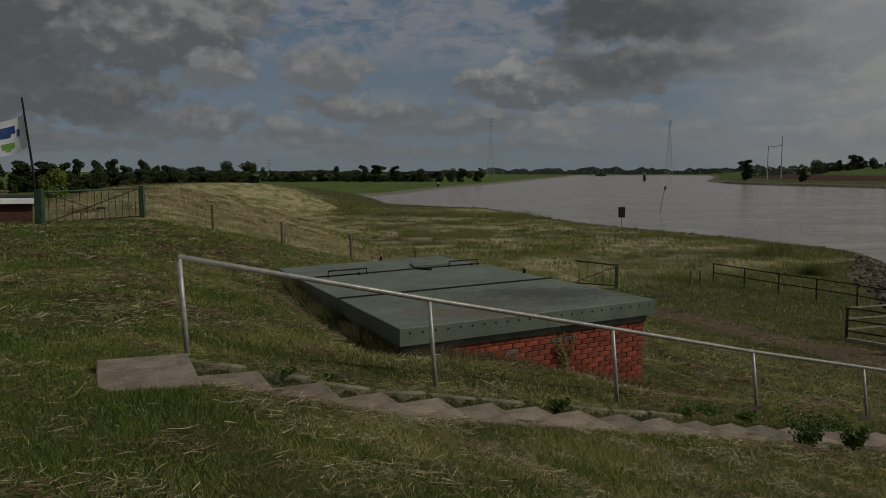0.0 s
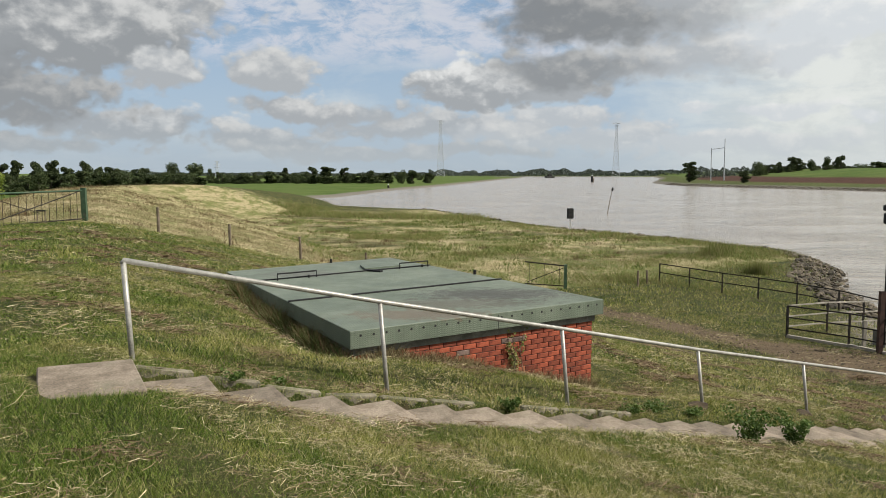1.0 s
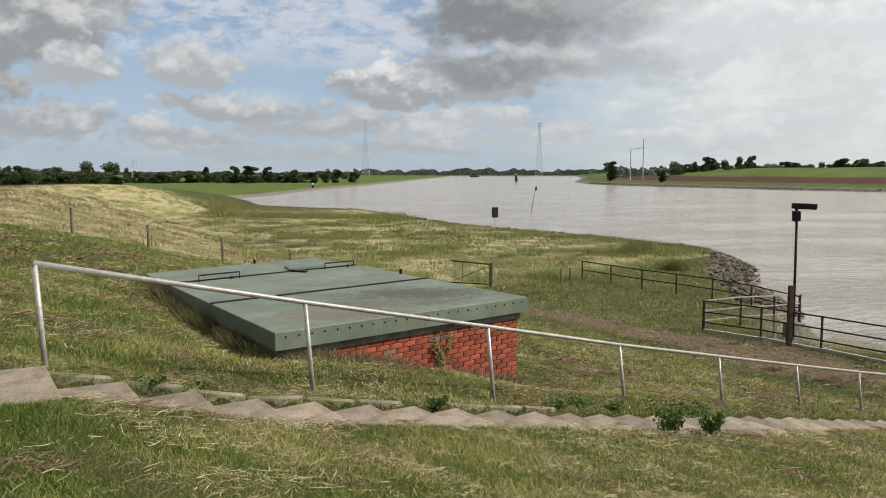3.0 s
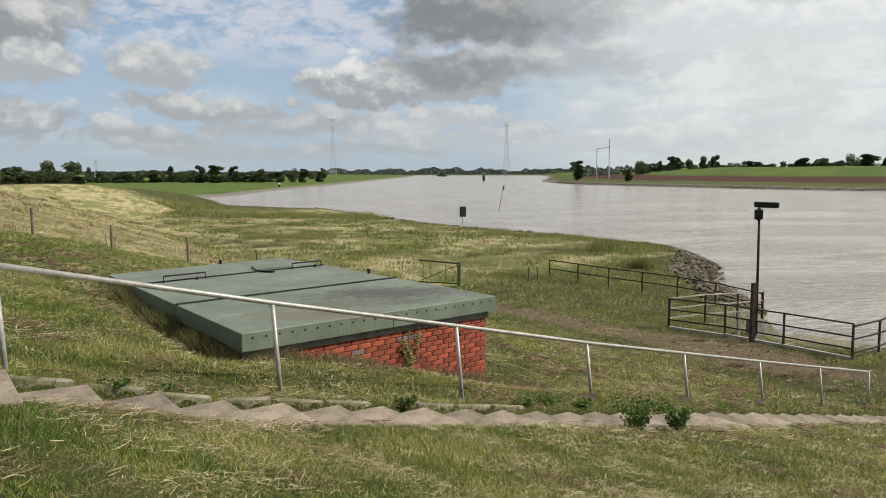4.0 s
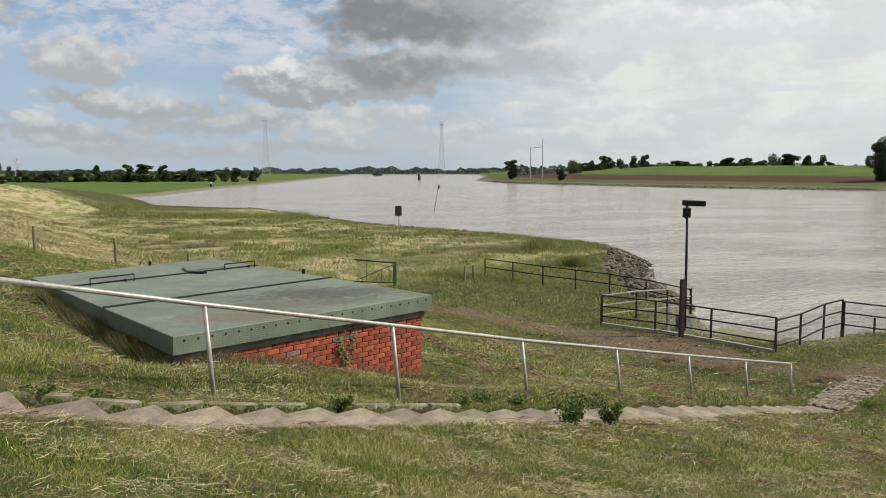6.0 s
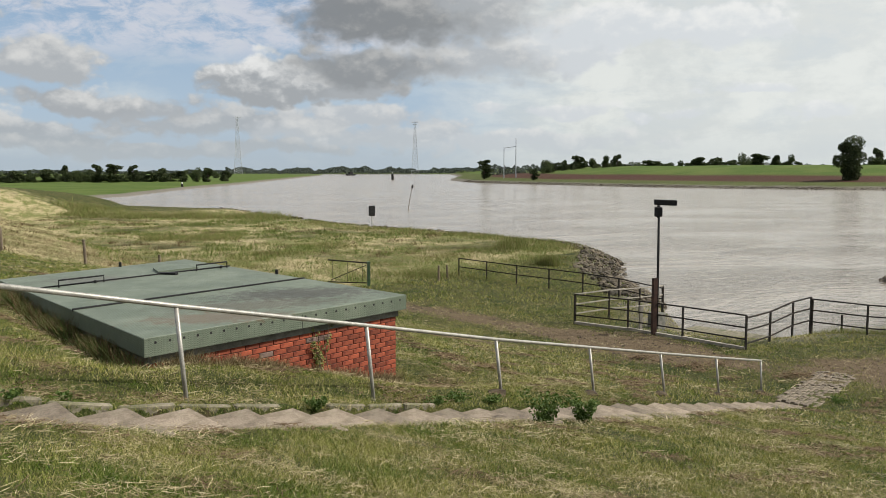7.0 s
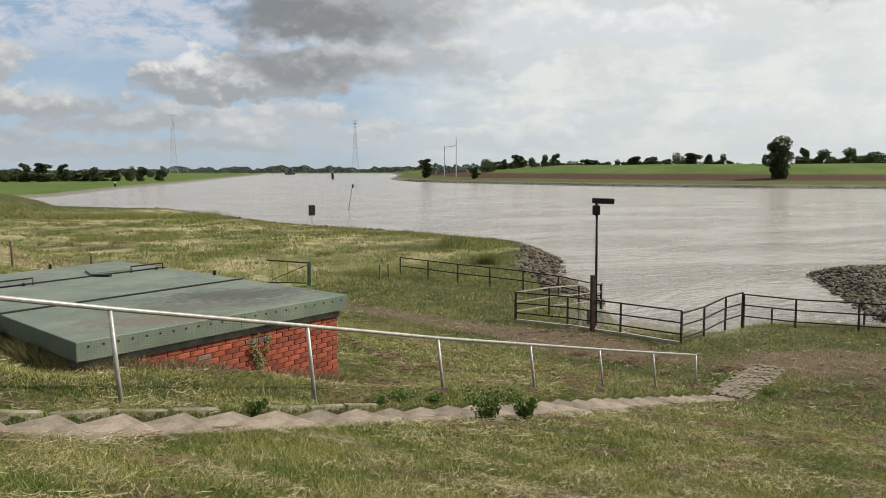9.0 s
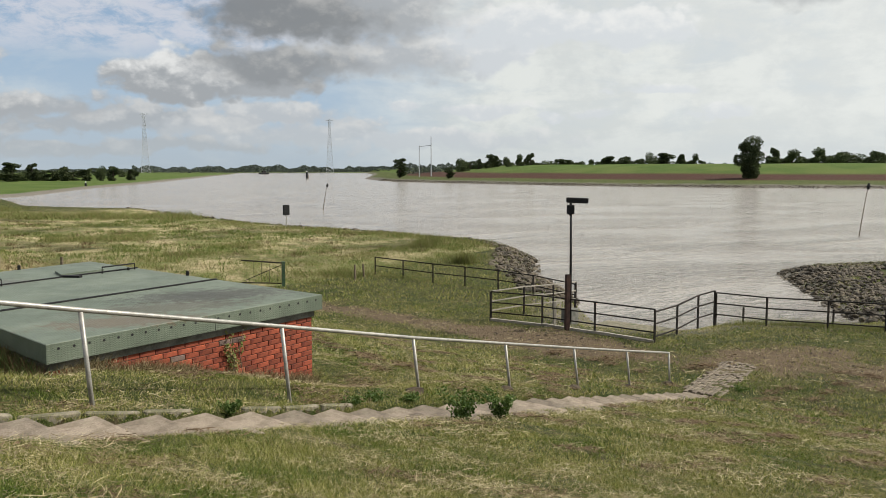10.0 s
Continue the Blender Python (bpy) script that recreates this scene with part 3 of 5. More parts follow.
PLATE = plate_material()
for b0, b1 in ((0.0, 0.378), (0.382, 0.742), (0.746, 1.0)):
    part("lid_panel", lid_slab(0, 1, b0, b1, ROOF_Z - 0.03, ROOF_Z), PLATE, chamber)
for b in (0.38, 0.744):
    part("seam_strip", lid_slab(0.0, 1.0, b - 0.004, b + 0.004, ROOF_Z - 0.02, ROOF_Z + 0.022), DARK, chamber, "dark raised seam of the lid")
FRONT = (CORNERS[1] - CORNERS[0]).normalized()
IN = Vector((-FRONT.y, FRONT.x))
for name, p, q in (("front_lip", 0, 1), ("right_lip", 1, 2), ("back_lip", 2, 3), ("left_lip", 3, 0)):
    a, b = CORNERS[p], CORNERS[q]
    d = (b - a).normalized()
    n = Vector((-d.y, d.x))
    s = Shape()
    c = [a, b, b + n * 0.012, a + n * 0.012]
    s.add([(*k, ROOF_Z - 0.25) for k in c] + [(*k, ROOF_Z - 0.031) for k in c], [(3, 2, 1, 0), (4, 5, 6, 7)] + [(i, (i + 1) % 4, 4 + (i + 1) % 4, 4 + i) for i in range(4)])
    lip = part(name, s, PLATE, chamber)
    if p == 0:
        width = (b - a).length
        for i in range(23):
            h = a + d * (0.16 + (width - 0.32) * i / 22)
            part("vent_hole", Shape().tube([(*(h - n * 0.003), ROOF_Z - 0.075), (*(h + n * 0.004), ROOF_Z - 0.075)], 0.018, 10), DARK, lip)
        part("joint", Shape().box((0, 0, 0), (0.008, 0.006, 0.21), Matrix.Translation((*(a + d * width * 0.53), ROOF_Z - 0.14))), DARK, lip)


def ring_block(inset, z0, z1):
    c = [lid_place(a, b) for a, b in ((0, 0), (1, 0), (1, 1), (0, 1))]
    mid = (c[0] + c[1] + c[2] + c[3]) / 4
    out_ = [p + Vector((math.copysign(1, (mid - p).dot(FRONT)) * FRONT.x, math.copysign(1, (mid - p).dot(FRONT)) * FRONT.y)) * inset
            + IN * math.copysign(inset, (mid - p).dot(IN)) for p in c]
    s = Shape()
    s.add([(*p, z0) for p in out_] + [(*p, z1) for p in out_], [(3, 2, 1, 0), (4, 5, 6, 7)] + [(i, (i + 1) % 4, 4 + (i + 1) % 4, 4 + i) for i in range(4)])
    return s, out_


beam, _ = ring_block(0.10, 3.99, ROOF_Z - 0.032)
part("ring_beam", beam, BEAM, chamber, "dark concrete beam under the lid")
core, wall_line = ring_block(0.135, 2.2, 3.99)
brick_wall = part("brick_wall", core, MORTAR, chamber, "red brick wall with recessed joints")
WALL_A, WALL_B, WALL_C = wall_line[0], wall_line[1], wall_line[2]
brick_mesh = Shape().box((0, 0, 0), (0.240, 0.10, 0.073), None, 0.005).make("brick", BRICK)
half_mesh = Shape().box((0, 0, 0), (0.113, 0.10, 0.070), None, 0.006).make("brick", BRICK)
grey_mesh = Shape().box((0, 0, 0), (0.240, 0.10, 0.073), None, 0.005).make("brick", GREY_BRICK)
brng = random.Random(7)


def course(a, b, z, shift, keep=None):
    """Bricks of one course along a wall line: yields pose, length."""
    d = (b - a)
    n = round(d.length / 0.125)
    step_ = d.length / n
    d.normalize()
    turn = math.degrees(math.atan2(d.y, d.x))
    side = Vector((d.y, -d.x))
    i = 0
    while i < n:
        w = 1 if (shift and i == 0) or i == n - 1 else 2
        mid = a + d * (step_ * (i + w / 2))
        place = mid - side * (0.05 - 0.012 + brng.uniform(-0.003, 0.003))
        yield pose(place.x, place.y, z, brng.uniform(-0.8, 0.8), brng.uniform(-0.8, 0.8), turn + brng.uniform(-0.6, 0.6)), w
        i += w


for k in range(17):
    z = 3.99 - 0.0415 - 0.083 * k
    for m, w in course(WALL_A, WALL_B, z, k % 2):
        p = m.translation
        if z + 0.05 > ground_z(p.x, p.y) - 0.12:
            part("brick", half_mesh if w == 1 else (grey_mesh if brng.random() < 0.04 else brick_mesh), None, brick_wall, at=m)
s = Shape()
for k in range(20):
    z = 3.99 - 0.0415 - 0.083 * k
    for m, w in course(WALL_B, WALL_C, z, k % 2):
        if w == 2 and z > ground_z(m.translation.x + 0.3, m.translation.y) - 0.2:
            s.box((0, 0, 0), (0.238, 0.10, 0.070), m)
tagged(part("side_brickwork", s, BRICK, brick_wall), kind="stuff")
# handles and small plates on the lid
for a0, a1, b in ((0.13, 0.325, 0.725), (0.79, 0.965, 0.725)):
    p, q = lid_place(a0, b), lid_place(a1, b)
    s = Shape().tube([(*p, ROOF_Z), (*p, ROOF_Z + 0.13), (*q, ROOF_Z + 0.13), (*q, ROOF_Z)], 0.015, 8)
    part("handle", s, DARK, chamber, "dark bent steel lifting handle")
    k = lid_place(a0 + (a1 - a0) * 0.8, b)
    part("lock", Shape().box((0, 0, 0), (0.05, 0.05, 0.06), Matrix.Translation((*k, ROOF_Z + 0.03)), 0.01), DARK, chamber)
for a, b in ((0.60, 0.995), (0.995, 0.50)):
    p = lid_place(a, b)
    part("hinge_stub", Shape().box((0, 0, 0), (0.06, 0.06, 0.14), Matrix.Translation((*p, ROOF_Z + 0.03)), 0.01), DARK, chamber)
hp = [lid_place(*q) for q in ((0.62, 0.765), (0.84, 0.765), (0.84, 0.845), (0.66, 0.845))]
part("hatch", Shape().add([(*p, ROOF_Z - 0.01) for p in hp] + [(*p, ROOF_Z + 0.045) for p in hp],
                          [(3, 2, 1, 0), (4, 5, 6, 7)] + [(i, (i + 1) % 4, 4 + (i + 1) % 4, 4 + i) for i in range(4)]), PLATE, chamber)

e0, e1 = lid_place(0.61, 0.752), lid_place(0.66, 0.700)
part("hatch_edge", Shape().bar((*e0, ROOF_Z + 0.02), (*e1, ROOF_Z + 0.02), 0.10, 0.04), DARK, chamber, "dark raised edge of the hatch")

# ---- stairs and handrail ----
GOING = 0.66
STAIR_V0, STAIR_V1 = 6.36, 7.46
stairs = thing("stairs", pose(0, 0, 0), "weathered concrete steps down the grass dike", "stairs", kind="structure")
rng = random.Random(5)
TURN_U = 30.0        # the heading of the fall line, as a turn about z
for i in range(30):
    u0 = 0.80 if i == 0 else 1.54 + GOING * (i - 1)
    u1 = 1.54 + GOING * i
    uc, vc = (u0 + u1) / 2, (STAIR_V0 + STAIR_V1) / 2 + rng.uniform(-0.02, 0.02)
    x, y = P(uc, vc)
    top = 4.80 - 0.2143 * (u1 - 1.45) + float(np.interp(u1, [1.5, 2.1, 2.7, 3.4, 4.1, 8.2, 12.5, 15, 20], [0.08, 0.0, -0.06, -0.11, -0.14, -0.155, -0.09, -0.08, -0.05])) + rng.uniform(-0.01, 0.01)
    top = max(top, 0.64)
    skew = -8.0 + 6.0 * min(1.0, i / 12)
    m = pose(x, y, top - 0.09, rng.uniform(-1.0, 1.0), rng.uniform(-1.6, 0.6), TURN_U + skew + rng.uniform(-2.0, 2.0))
    part("step", Shape().box((0, 0, 0), (u1 - u0 + 0.02, STAIR_V1 - STAIR_V0, 0.18), None, 0.012), CONCRETE, stairs, at=m)
for i in (1, 2, 3, 4, 5, 6, 8, 9, 10):
    u = 1.54 + GOING * (i - 0.45)
    x, y = P(u, STAIR_V1 + 0.20)
    part("edging_block", Shape().box((0, 0, 0), (GOING * 0.96, 0.075, 0.12), None, 0.02), MOSSY, stairs,
         at=pose(x, y, ground_z(*P(u, STAIR_V1 + 0.26)) - 0.02, rng.uniform(-3, 3), 12 + rng.uniform(-3, 3), TURN_U + rng.uniform(-2, 2)))

rail = thing("handrail", pose(0, 0, 0), "galvanised steel tube handrail beside the concrete steps", "handrail")
TOPS = [5.67, 5.03, 4.42, 3.80, 3.22, 2.64, 2.07, 1.51]
tops = []
for i, z in enumerate(TOPS):
    x, y = P(1.71 + 2.78 * i, 8.09)
    tops.append(Vector((x, y, z)))
part("top_rail", Shape().tube([tops[0] + Vector((-0.012, -0.005, -0.03))] + [p.copy() for p in tops] , 0.027, 12), STEEL, rail, smooth_faces=True)
for i, p in enumerate(tops):
    lean = (0.07, 0.095, 0.11, 0.125, 0.13, 0.15, 0.135, 0.05)[i]
    part("post", Shape().tube([p - Vector((0, 0, 0.02)), (p.x + lean, p.y - 0.01, ground_z(p.x + lean, p.y) - 0.25)], 0.026, 12), STEEL, rail, smooth_faces=True)

# ---- steel fences round the landing ----


def fence(name, posts, height, levels, label, mat=None, rail_mats=None, kerb=False, rise=0.0, post_w=0.055, rail_h=0.045):
    """A fence along posts (plan places): upright posts, level rails at the given shares of its height, and if asked a timber kerb at the foot."""
    mat = mat or FENCE
    f = thing(name, pose(0, 0, 0), label, "fence", "fences of the landing")
    feet = [Vector((x, y, ground_z(x, y) if z is None else z)) for x, y, z in posts]
    for p in feet:
        part("post", Shape().bar(p - Vector((0, 0, 0.4)), p + Vector((0, 0, height)), post_w, post_w), mat, f)
    for k, level in enumerate(levels):
        rm = (rail_mats or {}).get(k, mat)
        s = Shape()
        for p, q in zip(feet, feet[1:]):
            part("rail", Shape().bar(p + Vector((0, 0, height * level)), q + Vector((0, 0, height * level)), 0.05 if k == 0 else 0.03, rail_h), rm, f)
    if kerb:
        for p, q in zip(feet, feet[1:]):
            part("kerb", Shape().bar(p + Vector((0, 0, 0.05)), q + Vector((0, 0, 0.03)), 0.12, 0.10), PALE_RAIL, f)
    return f


LAND = 0.62
fence("landing_fence", [(14.1, 28.0, LAND), (15.4, 26.3, LAND), (16.4, 24.3, LAND), (17.4, 22.2, LAND)], 1.14, (1.0, 0.64, 0.30), "dark weathered steel fence with three rails on a timber kerb", kerb=True)
fence("landing_fence", [(17.42, 22.22, LAND), (19.0, 23.0, LAND), (20.8, 24.0, 0.72), (21.9, 24.35, 0.78)], 1.05, (1.0, 0.60, 0.18), "dark steel fence with three rails along the water")
fence("landing_fence", [(21.95, 24.33, 0.78), (23.2, 23.0, 0.70), (24.9, 21.7, 0.66), (26.3, 20.4, 0.64), (28.0, 18.9, 0.66), (30.0, 17.2, 0.7)], 0.98, (1.0, 0.58, 0.14), "dark steel fence along the grassy water's edge")
fence("short_post_fence", [(23.02, 24.0, 0.55), (25.4, 21.9, 0.62)], 0.62, (), "short dark steel posts beside the fence")
fence("landing_fence", [(14.1, 28.05, LAND), (16.0, 28.8, 0.6), (17.8, 29.5, 0.5), (19.3, 30.1, 0.45)], 1.14, (1.0, 0.66, 0.34), "steel fence with pale weathered rails on the landing", rail_mats={0: PALE_RAIL, 1: PALE_RAIL, 2: PALE_RAIL})
fence("meadow_fence", [(14.3, 42.7, None), (15.2, 40.7, None), (16.1, 38.7, None), (17.1, 36.9, None), (18.0, 35.0, None), (18.7, 32.8, 0.6), (19.3, 30.15, 0.5)], 0.98, (1.0, 0.52), "dark two-rail steel fence on the meadow by the stones")

# ---- lamp mast ----
mast = thing("lamp_mast", pose(15.9, 25.25, LAND), "tall dark mast with a floodlight head on a rusty pile", "lamp post")
part("stake", Shape().bar((-0.05, 0.02, -0.3), (-0.05, 0.02, 2.05), 0.15, 0.15), RUST, mast, "rusty red steel pile")
part("pole", Shape().tube([(0.06, 0, 0.3), (0.055, 0, 2.5), (0.03, 0, 4.72)], [0.048, 0.045, 0.04], 12), DARK, mast, smooth_faces=True)
head = part("head", Shape().box((0, 0, 0), (0.78, 0.26, 0.19), None, 0.02), DARK, mast, at=pose(0.26, -0.05, 4.75, 0, 2, -25))
part("lens", Shape().box((0, 0, 0), (0.6, 0.2, 0.012), None, 0.004), STEEL, head, at=pose(0.05, 0, -0.1))
part("control_box", Shape().box((0, 0, 0), (0.26, 0.22, 0.34), None, 0.02), DARK, mast, at=pose(0, -0.02, 4.42, 0, 0, -25))
part("bracket", Shape().bar((0.0, 0, 4.2), (0.0, 0, 4.7), 0.05, 0.05), DARK, mast)

# ---- field gates, posts and marks ----


def gate(name, left, right, z_left, z_right, height, bars, label, sag=0.0):
    """A tube gate between two posts: frame, thin uprights, one brace."""
    g = thing(name, pose(0, 0, 0), label, "gate")
    l, r = Vector((*left, z_left)), Vector((*right, z_right))
    rise = Vector((0, 0, height))
    low = Vector((0, 0, 0.12))
    for i, (p, w) in enumerate(((l, 0.22), (r, 0.17))):
        s = Shape().bar(p - Vector((0, 0, 0.4)), p + rise + Vector((0.02 - 0.05 * i, 0, 0.02)), w, w)
        part("gate_post", s, GREEN, g, "thick green painted gate post")
    d = (r - l).normalized() * 0.14
    part("top_bar", Shape().tube([l + d + rise * 0.94, r - d + rise * 0.94], 0.032, 8), GREEN, g)
    part("bottom_bar", Shape().tube([l + d + low, r - d + low], 0.022, 8), FENCE, g)
    part("brace", Shape().tube([l + d + low, r - d + rise * 0.94], 0.018, 6), FENCE, g)
    part("brace", Shape().tube([l + d + rise * 0.94, l.lerp(r, 0.55) + rise * 0.35], 0.012, 6), FENCE, g)
    for i in range(bars):
        p = (l + d).lerp(r - d, (i + 0.7) / (bars + 0.4))
        part("upright", Shape().tube([p + low, p + rise * 0.94], 0.009, 6), FENCE, g)
    p = l.lerp(r, 0.56)
    part("latch_box", Shape().box((0, 0, 0), (0.30, 0.06, 0.05), Matrix.Translation(p + rise * 0.42), 0.01), DARK, g)
    part("prop", Shape().tube([p + Vector((-0.13, 0, 0)), p + Vector((-0.13, 0, height * 0.42))], 0.02, 6), WOOD, g)
    part("prop", Shape().tube([p + Vector((0.13, 0, 0)), p + Vector((0.13, 0, height * 0.42))], 0.02, 6), WOOD, g)
    return g


gate("field_gate", (-12.8, 25.8), (-11.05, 29.95), 4.70, 4.74, 1.20, 13, "green steel field gate across the dike crest")

low_gate = thing("open_gate", pose(8.7, 40.5, ground_z(8.7, 40.5)), "small green gate standing open by the meadow", "gate")
part("gate_post", Shape().bar((0, 0, -0.4), (0, 0, 1.26), 0.15, 0.15), GREEN, low_gate)
part("top_bar", Shape().tube([(0, 0, 1.18), (-1.95, 0.75, 1.33)], 0.035, 8), FENCE, low_gate)
part("brace", Shape().tube([(-0.05, 0, 1.1), (-1.8, 0.7, 0.3)], 0.018, 6), FENCE, low_gate)
part("bottom_bar", Shape().tube([(0, 0, 0.15), (-1.95, 0.75, 0.2)], 0.028, 8), FENCE, low_gate)
for i in range(5):
    k = (i + 0.8) / 5.4
    part("upright", Shape().tube([(-1.95 * k, 0.75 * k, 0.15), (-1.95 * k, 0.75 * k, 1.18 + 0.15 * k)], 0.008, 6), FENCE, low_gate)

rng = random.Random(11)


def wooden_post(x, y, height, r, lean):
    s = Shape()
    s.tube([(0, 0, -0.4), (lean[0] * 0.5 + rng.uniform(-0.01, 0.01), lean[1] * 0.5, height * 0.55), (lean[0], lean[1], height - 0.02), (lean[0], lean[1], height)], [r, r * 1.03, r * 0.97, r * 0.8], 9)
    ob = new("fence_post", s.make("fence_post", WOOD))
    ob.matrix_basis = on_ground(x, y)
    return tagged(ob, "weathered round wooden fence post in dry grass", "post", "posts of the meadow fence")


for x, y, h in ((-8.71, 30.77, 0.95), (-6.36, 32.1, 0.88), (-3.8, 33.6, 0.98), (-1.2, 35.1, 0.9), (1.4, 36.6, 0.9), (4.0, 38.0, 0.9), (12.6, 41.0, 0.85), (13.4, 41.9, 0.75)):
    wooden_post(x, y, h, 0.055, (rng.uniform(-0.06, 0.04), rng.uniform(-0.03, 0.03)))

mark = thing("shore_sign", on_ground(18.2, 82.8), "dark board on a thin post at the shore", "sign")
part("post", Shape().tube([(0, 0, -0.3), (0, 0, 1.7)], 0.05, 8), STEEL, mark)
part("board", Shape().box((0, 0, 0), (0.62, 0.34, 1.06), None, 0.03), DARK, mark, at=pose(0, 0, 1.75, 0, 0, 10))


def river_mark(x, y, height, lean, r):
    w = thing("river_mark", pose(x, y, 0), "thin leaning withy mark standing in the river", "river mark", "marks in the river")
    bend = [(lean * (k / 5) ** 1.3, 0, -1.5 + (height + 1.5) * k / 5) for k in range(6)]
    part("stem", Shape().tube(bend, [r, r, r * 0.9, r * 0.8, r * 0.7, r * 0.6], 7), WOOD, w)
    tip = bend[-1]
    part("topmark", Shape().tube([(tip[0] - 0.03, 0, tip[2] - 0.5), (tip[0], 0, tip[2] - 0.2), (tip[0] + 0.06, 0, tip[2] + 0.15)], [0.1, 0.19, 0.05], 7), DARK, w, "dark bound topmark")


river_mark(33.7, 127.0, 4.1, 0.9, 0.06)
river_mark(68.3, 56.5, 5.0, 1.1, 0.05)
for x, y, h, r in ((140, 568, 4.6, 0.8), (-1.8, 305, 1.9, 0.35)):
    b = thing("dolphin", pose(x, y, 0), "dark timber mooring dolphin standing in the river", "mooring post", "dolphins in the river")
    part("stake", Shape().tube([(0, 0, -2), (0, 0, h * 0.8), (0, 0, h)], [r, r, r * 0.6], 8), DARK, b)
    part("cap", Shape().tube([(0, 0, h), (0, 0, h + 0.4)], [r * 0.7, r * 0.5], 8), WHITE, b, "pale cap")
    part("fender", Shape().tube([(r * 1.5, 0.3, -2), (r * 1.4, 0.3, h * 0.55)], r * 0.35, 6), WOOD, b)
barge = thing("barge", pose(205, 1060, 0, 0, 0, 20), "dark work barge far off on the river", "boat")
part("hull", Shape().box((0, 0, 1.0), (13, 5, 2.4), None, 0.6), DARK, barge)
part("deckhouse", Shape().box((0, 0, 3.4), (5, 4, 2.4), None, 0.2), DARK, barge)
part("mast", Shape().tube([(1, 0, 4.5), (1, 0, 7.0)], 0.25, 6), DARK, barge)

# ---- low brick building and flag behind the gate ----
hut = thing("brick_shed", pose(-16.3, 27.2, 4.0, 0, 0, 26), "low dark brick shed with a white roof edge", "shed")
part("wall", Shape().box((0, 0, 0.5), (4.6, 3.0, 2.0)), OLD_BRICK, hut)
part("roof", Shape().box((0, 0, 1.58), (4.9, 3.3, 0.13), None, 0.03), DARK, hut)
part("fascia", Shape().box((0, -1.67, 1.52), (4.92, 0.03, 0.19), None, 0.01), WHITE, hut, "white painted roof edge board")
part("fascia", Shape().box((2.47, 0, 1.52), (0.03, 3.36, 0.19), None, 0.01), WHITE, hut, "white painted roof edge board")
seat = thing("bench", pose(-22.5, 40.5, 4.55, 0, 0, 25), "grey wooden bench behind the shed", "bench")
for i in range(3):
    part("seat_slat", Shape().box((0, -0.15 + 0.15 * i, 0.48), (1.6, 0.12, 0.04), None, 0.008), WOOD, seat)
    part("back_slat", Shape().box((0, 0.28, 0.62 + 0.16 * i), (1.6, 0.035, 0.11), None, 0.008), WOOD, seat)
for x in (-0.65, 0, 0.65):
    part("leg", Shape().bar((x, 0.28, -0.6), (x, 0.3, 1.0), 0.07, 0.07), WOOD, seat)
    part("leg", Shape().bar((x, -0.15, -0.6), (x, -0.15, 0.46), 0.07, 0.07), WOOD, seat)
flag = thing("flagpole", pose(-13.75, 27.45, 4.4), "white flag with a blue and green emblem on a pole", "flag")
part("pole", Shape().tube([(0.1, 0, -0.4), (-0.02, 0, 2.2), (-0.28, 0, 4.55)], [0.045, 0.04, 0.03], 9), DARK, flag)


def cloth(x0, x1, z0, z1, lift, nx=18, nz=10):
    """A wavy piece of the flag: x runs out along it (m), z up its hoist; lifted off the cloth by a little."""
    s = Shape()
    pts = []
    for i in range(nx + 1):
        for j in range(nz + 1):
            x = x0 + (x1 - x0) * i / nx
            z = z0 + (z1 - z0) * j / nz
            pts.append((-0.17 - 0.11 * z / 1.1 * 0.6 - x, 0.09 * math.sin(4.2 * x + 1.3 * z) * (0.3 + x) + lift, 2.88 + z - 0.32 * x - 0.06 * math.sin(3 * x)))
    q = [(i * (nz + 1) + j, i * (nz + 1) + j + 1, (i + 1) * (nz + 1) + j + 1, (i + 1) * (nz + 1) + j) for i in range(nx) for j in range(nz)]
    return s.add(pts, q)


BLUE = mottled("blue_print", (0.03, 0.07, 0.22), (0.05, 0.10, 0.30), 6, 0.85, 0, 60, 0.1, 0.001)
LIME = mottled("green_print", (0.16, 0.33, 0.06), (0.22, 0.42, 0.09), 6, 0.85, 0, 60, 0.1, 0.001)
cl = part("cloth", cloth(0.0, 1.5, 0.0, 1.12, 0.0), WHITE, flag)
mod = cl.modifiers.new("thickness", "SOLIDIFY")
mod.thickness = 0.006
for x0, x1, z0, z1, mat in ((0.35, 0.95, 0.66, 0.90, BLUE), (0.5, 1.1, 0.56, 0.70, BLUE), (0.42, 0.80, 0.20, 0.38, LIME), (0.55, 0.7, 0.12, 0.24, LIME), (0.22, 0.30, 0.50, 0.74, BLUE)):
    part("emblem", cloth(x0, x1, z0, z1, -0.012, 6, 3), mat, cl, "coloured emblem shape")


# ---- pylons and masts far off ----
LATTICE = mottled("distant_steel", (0.36, 0.38, 0.40), (0.44, 0.46, 0.48), 0.2, 0.7, 0.2, 3, 0.1, 0.01)


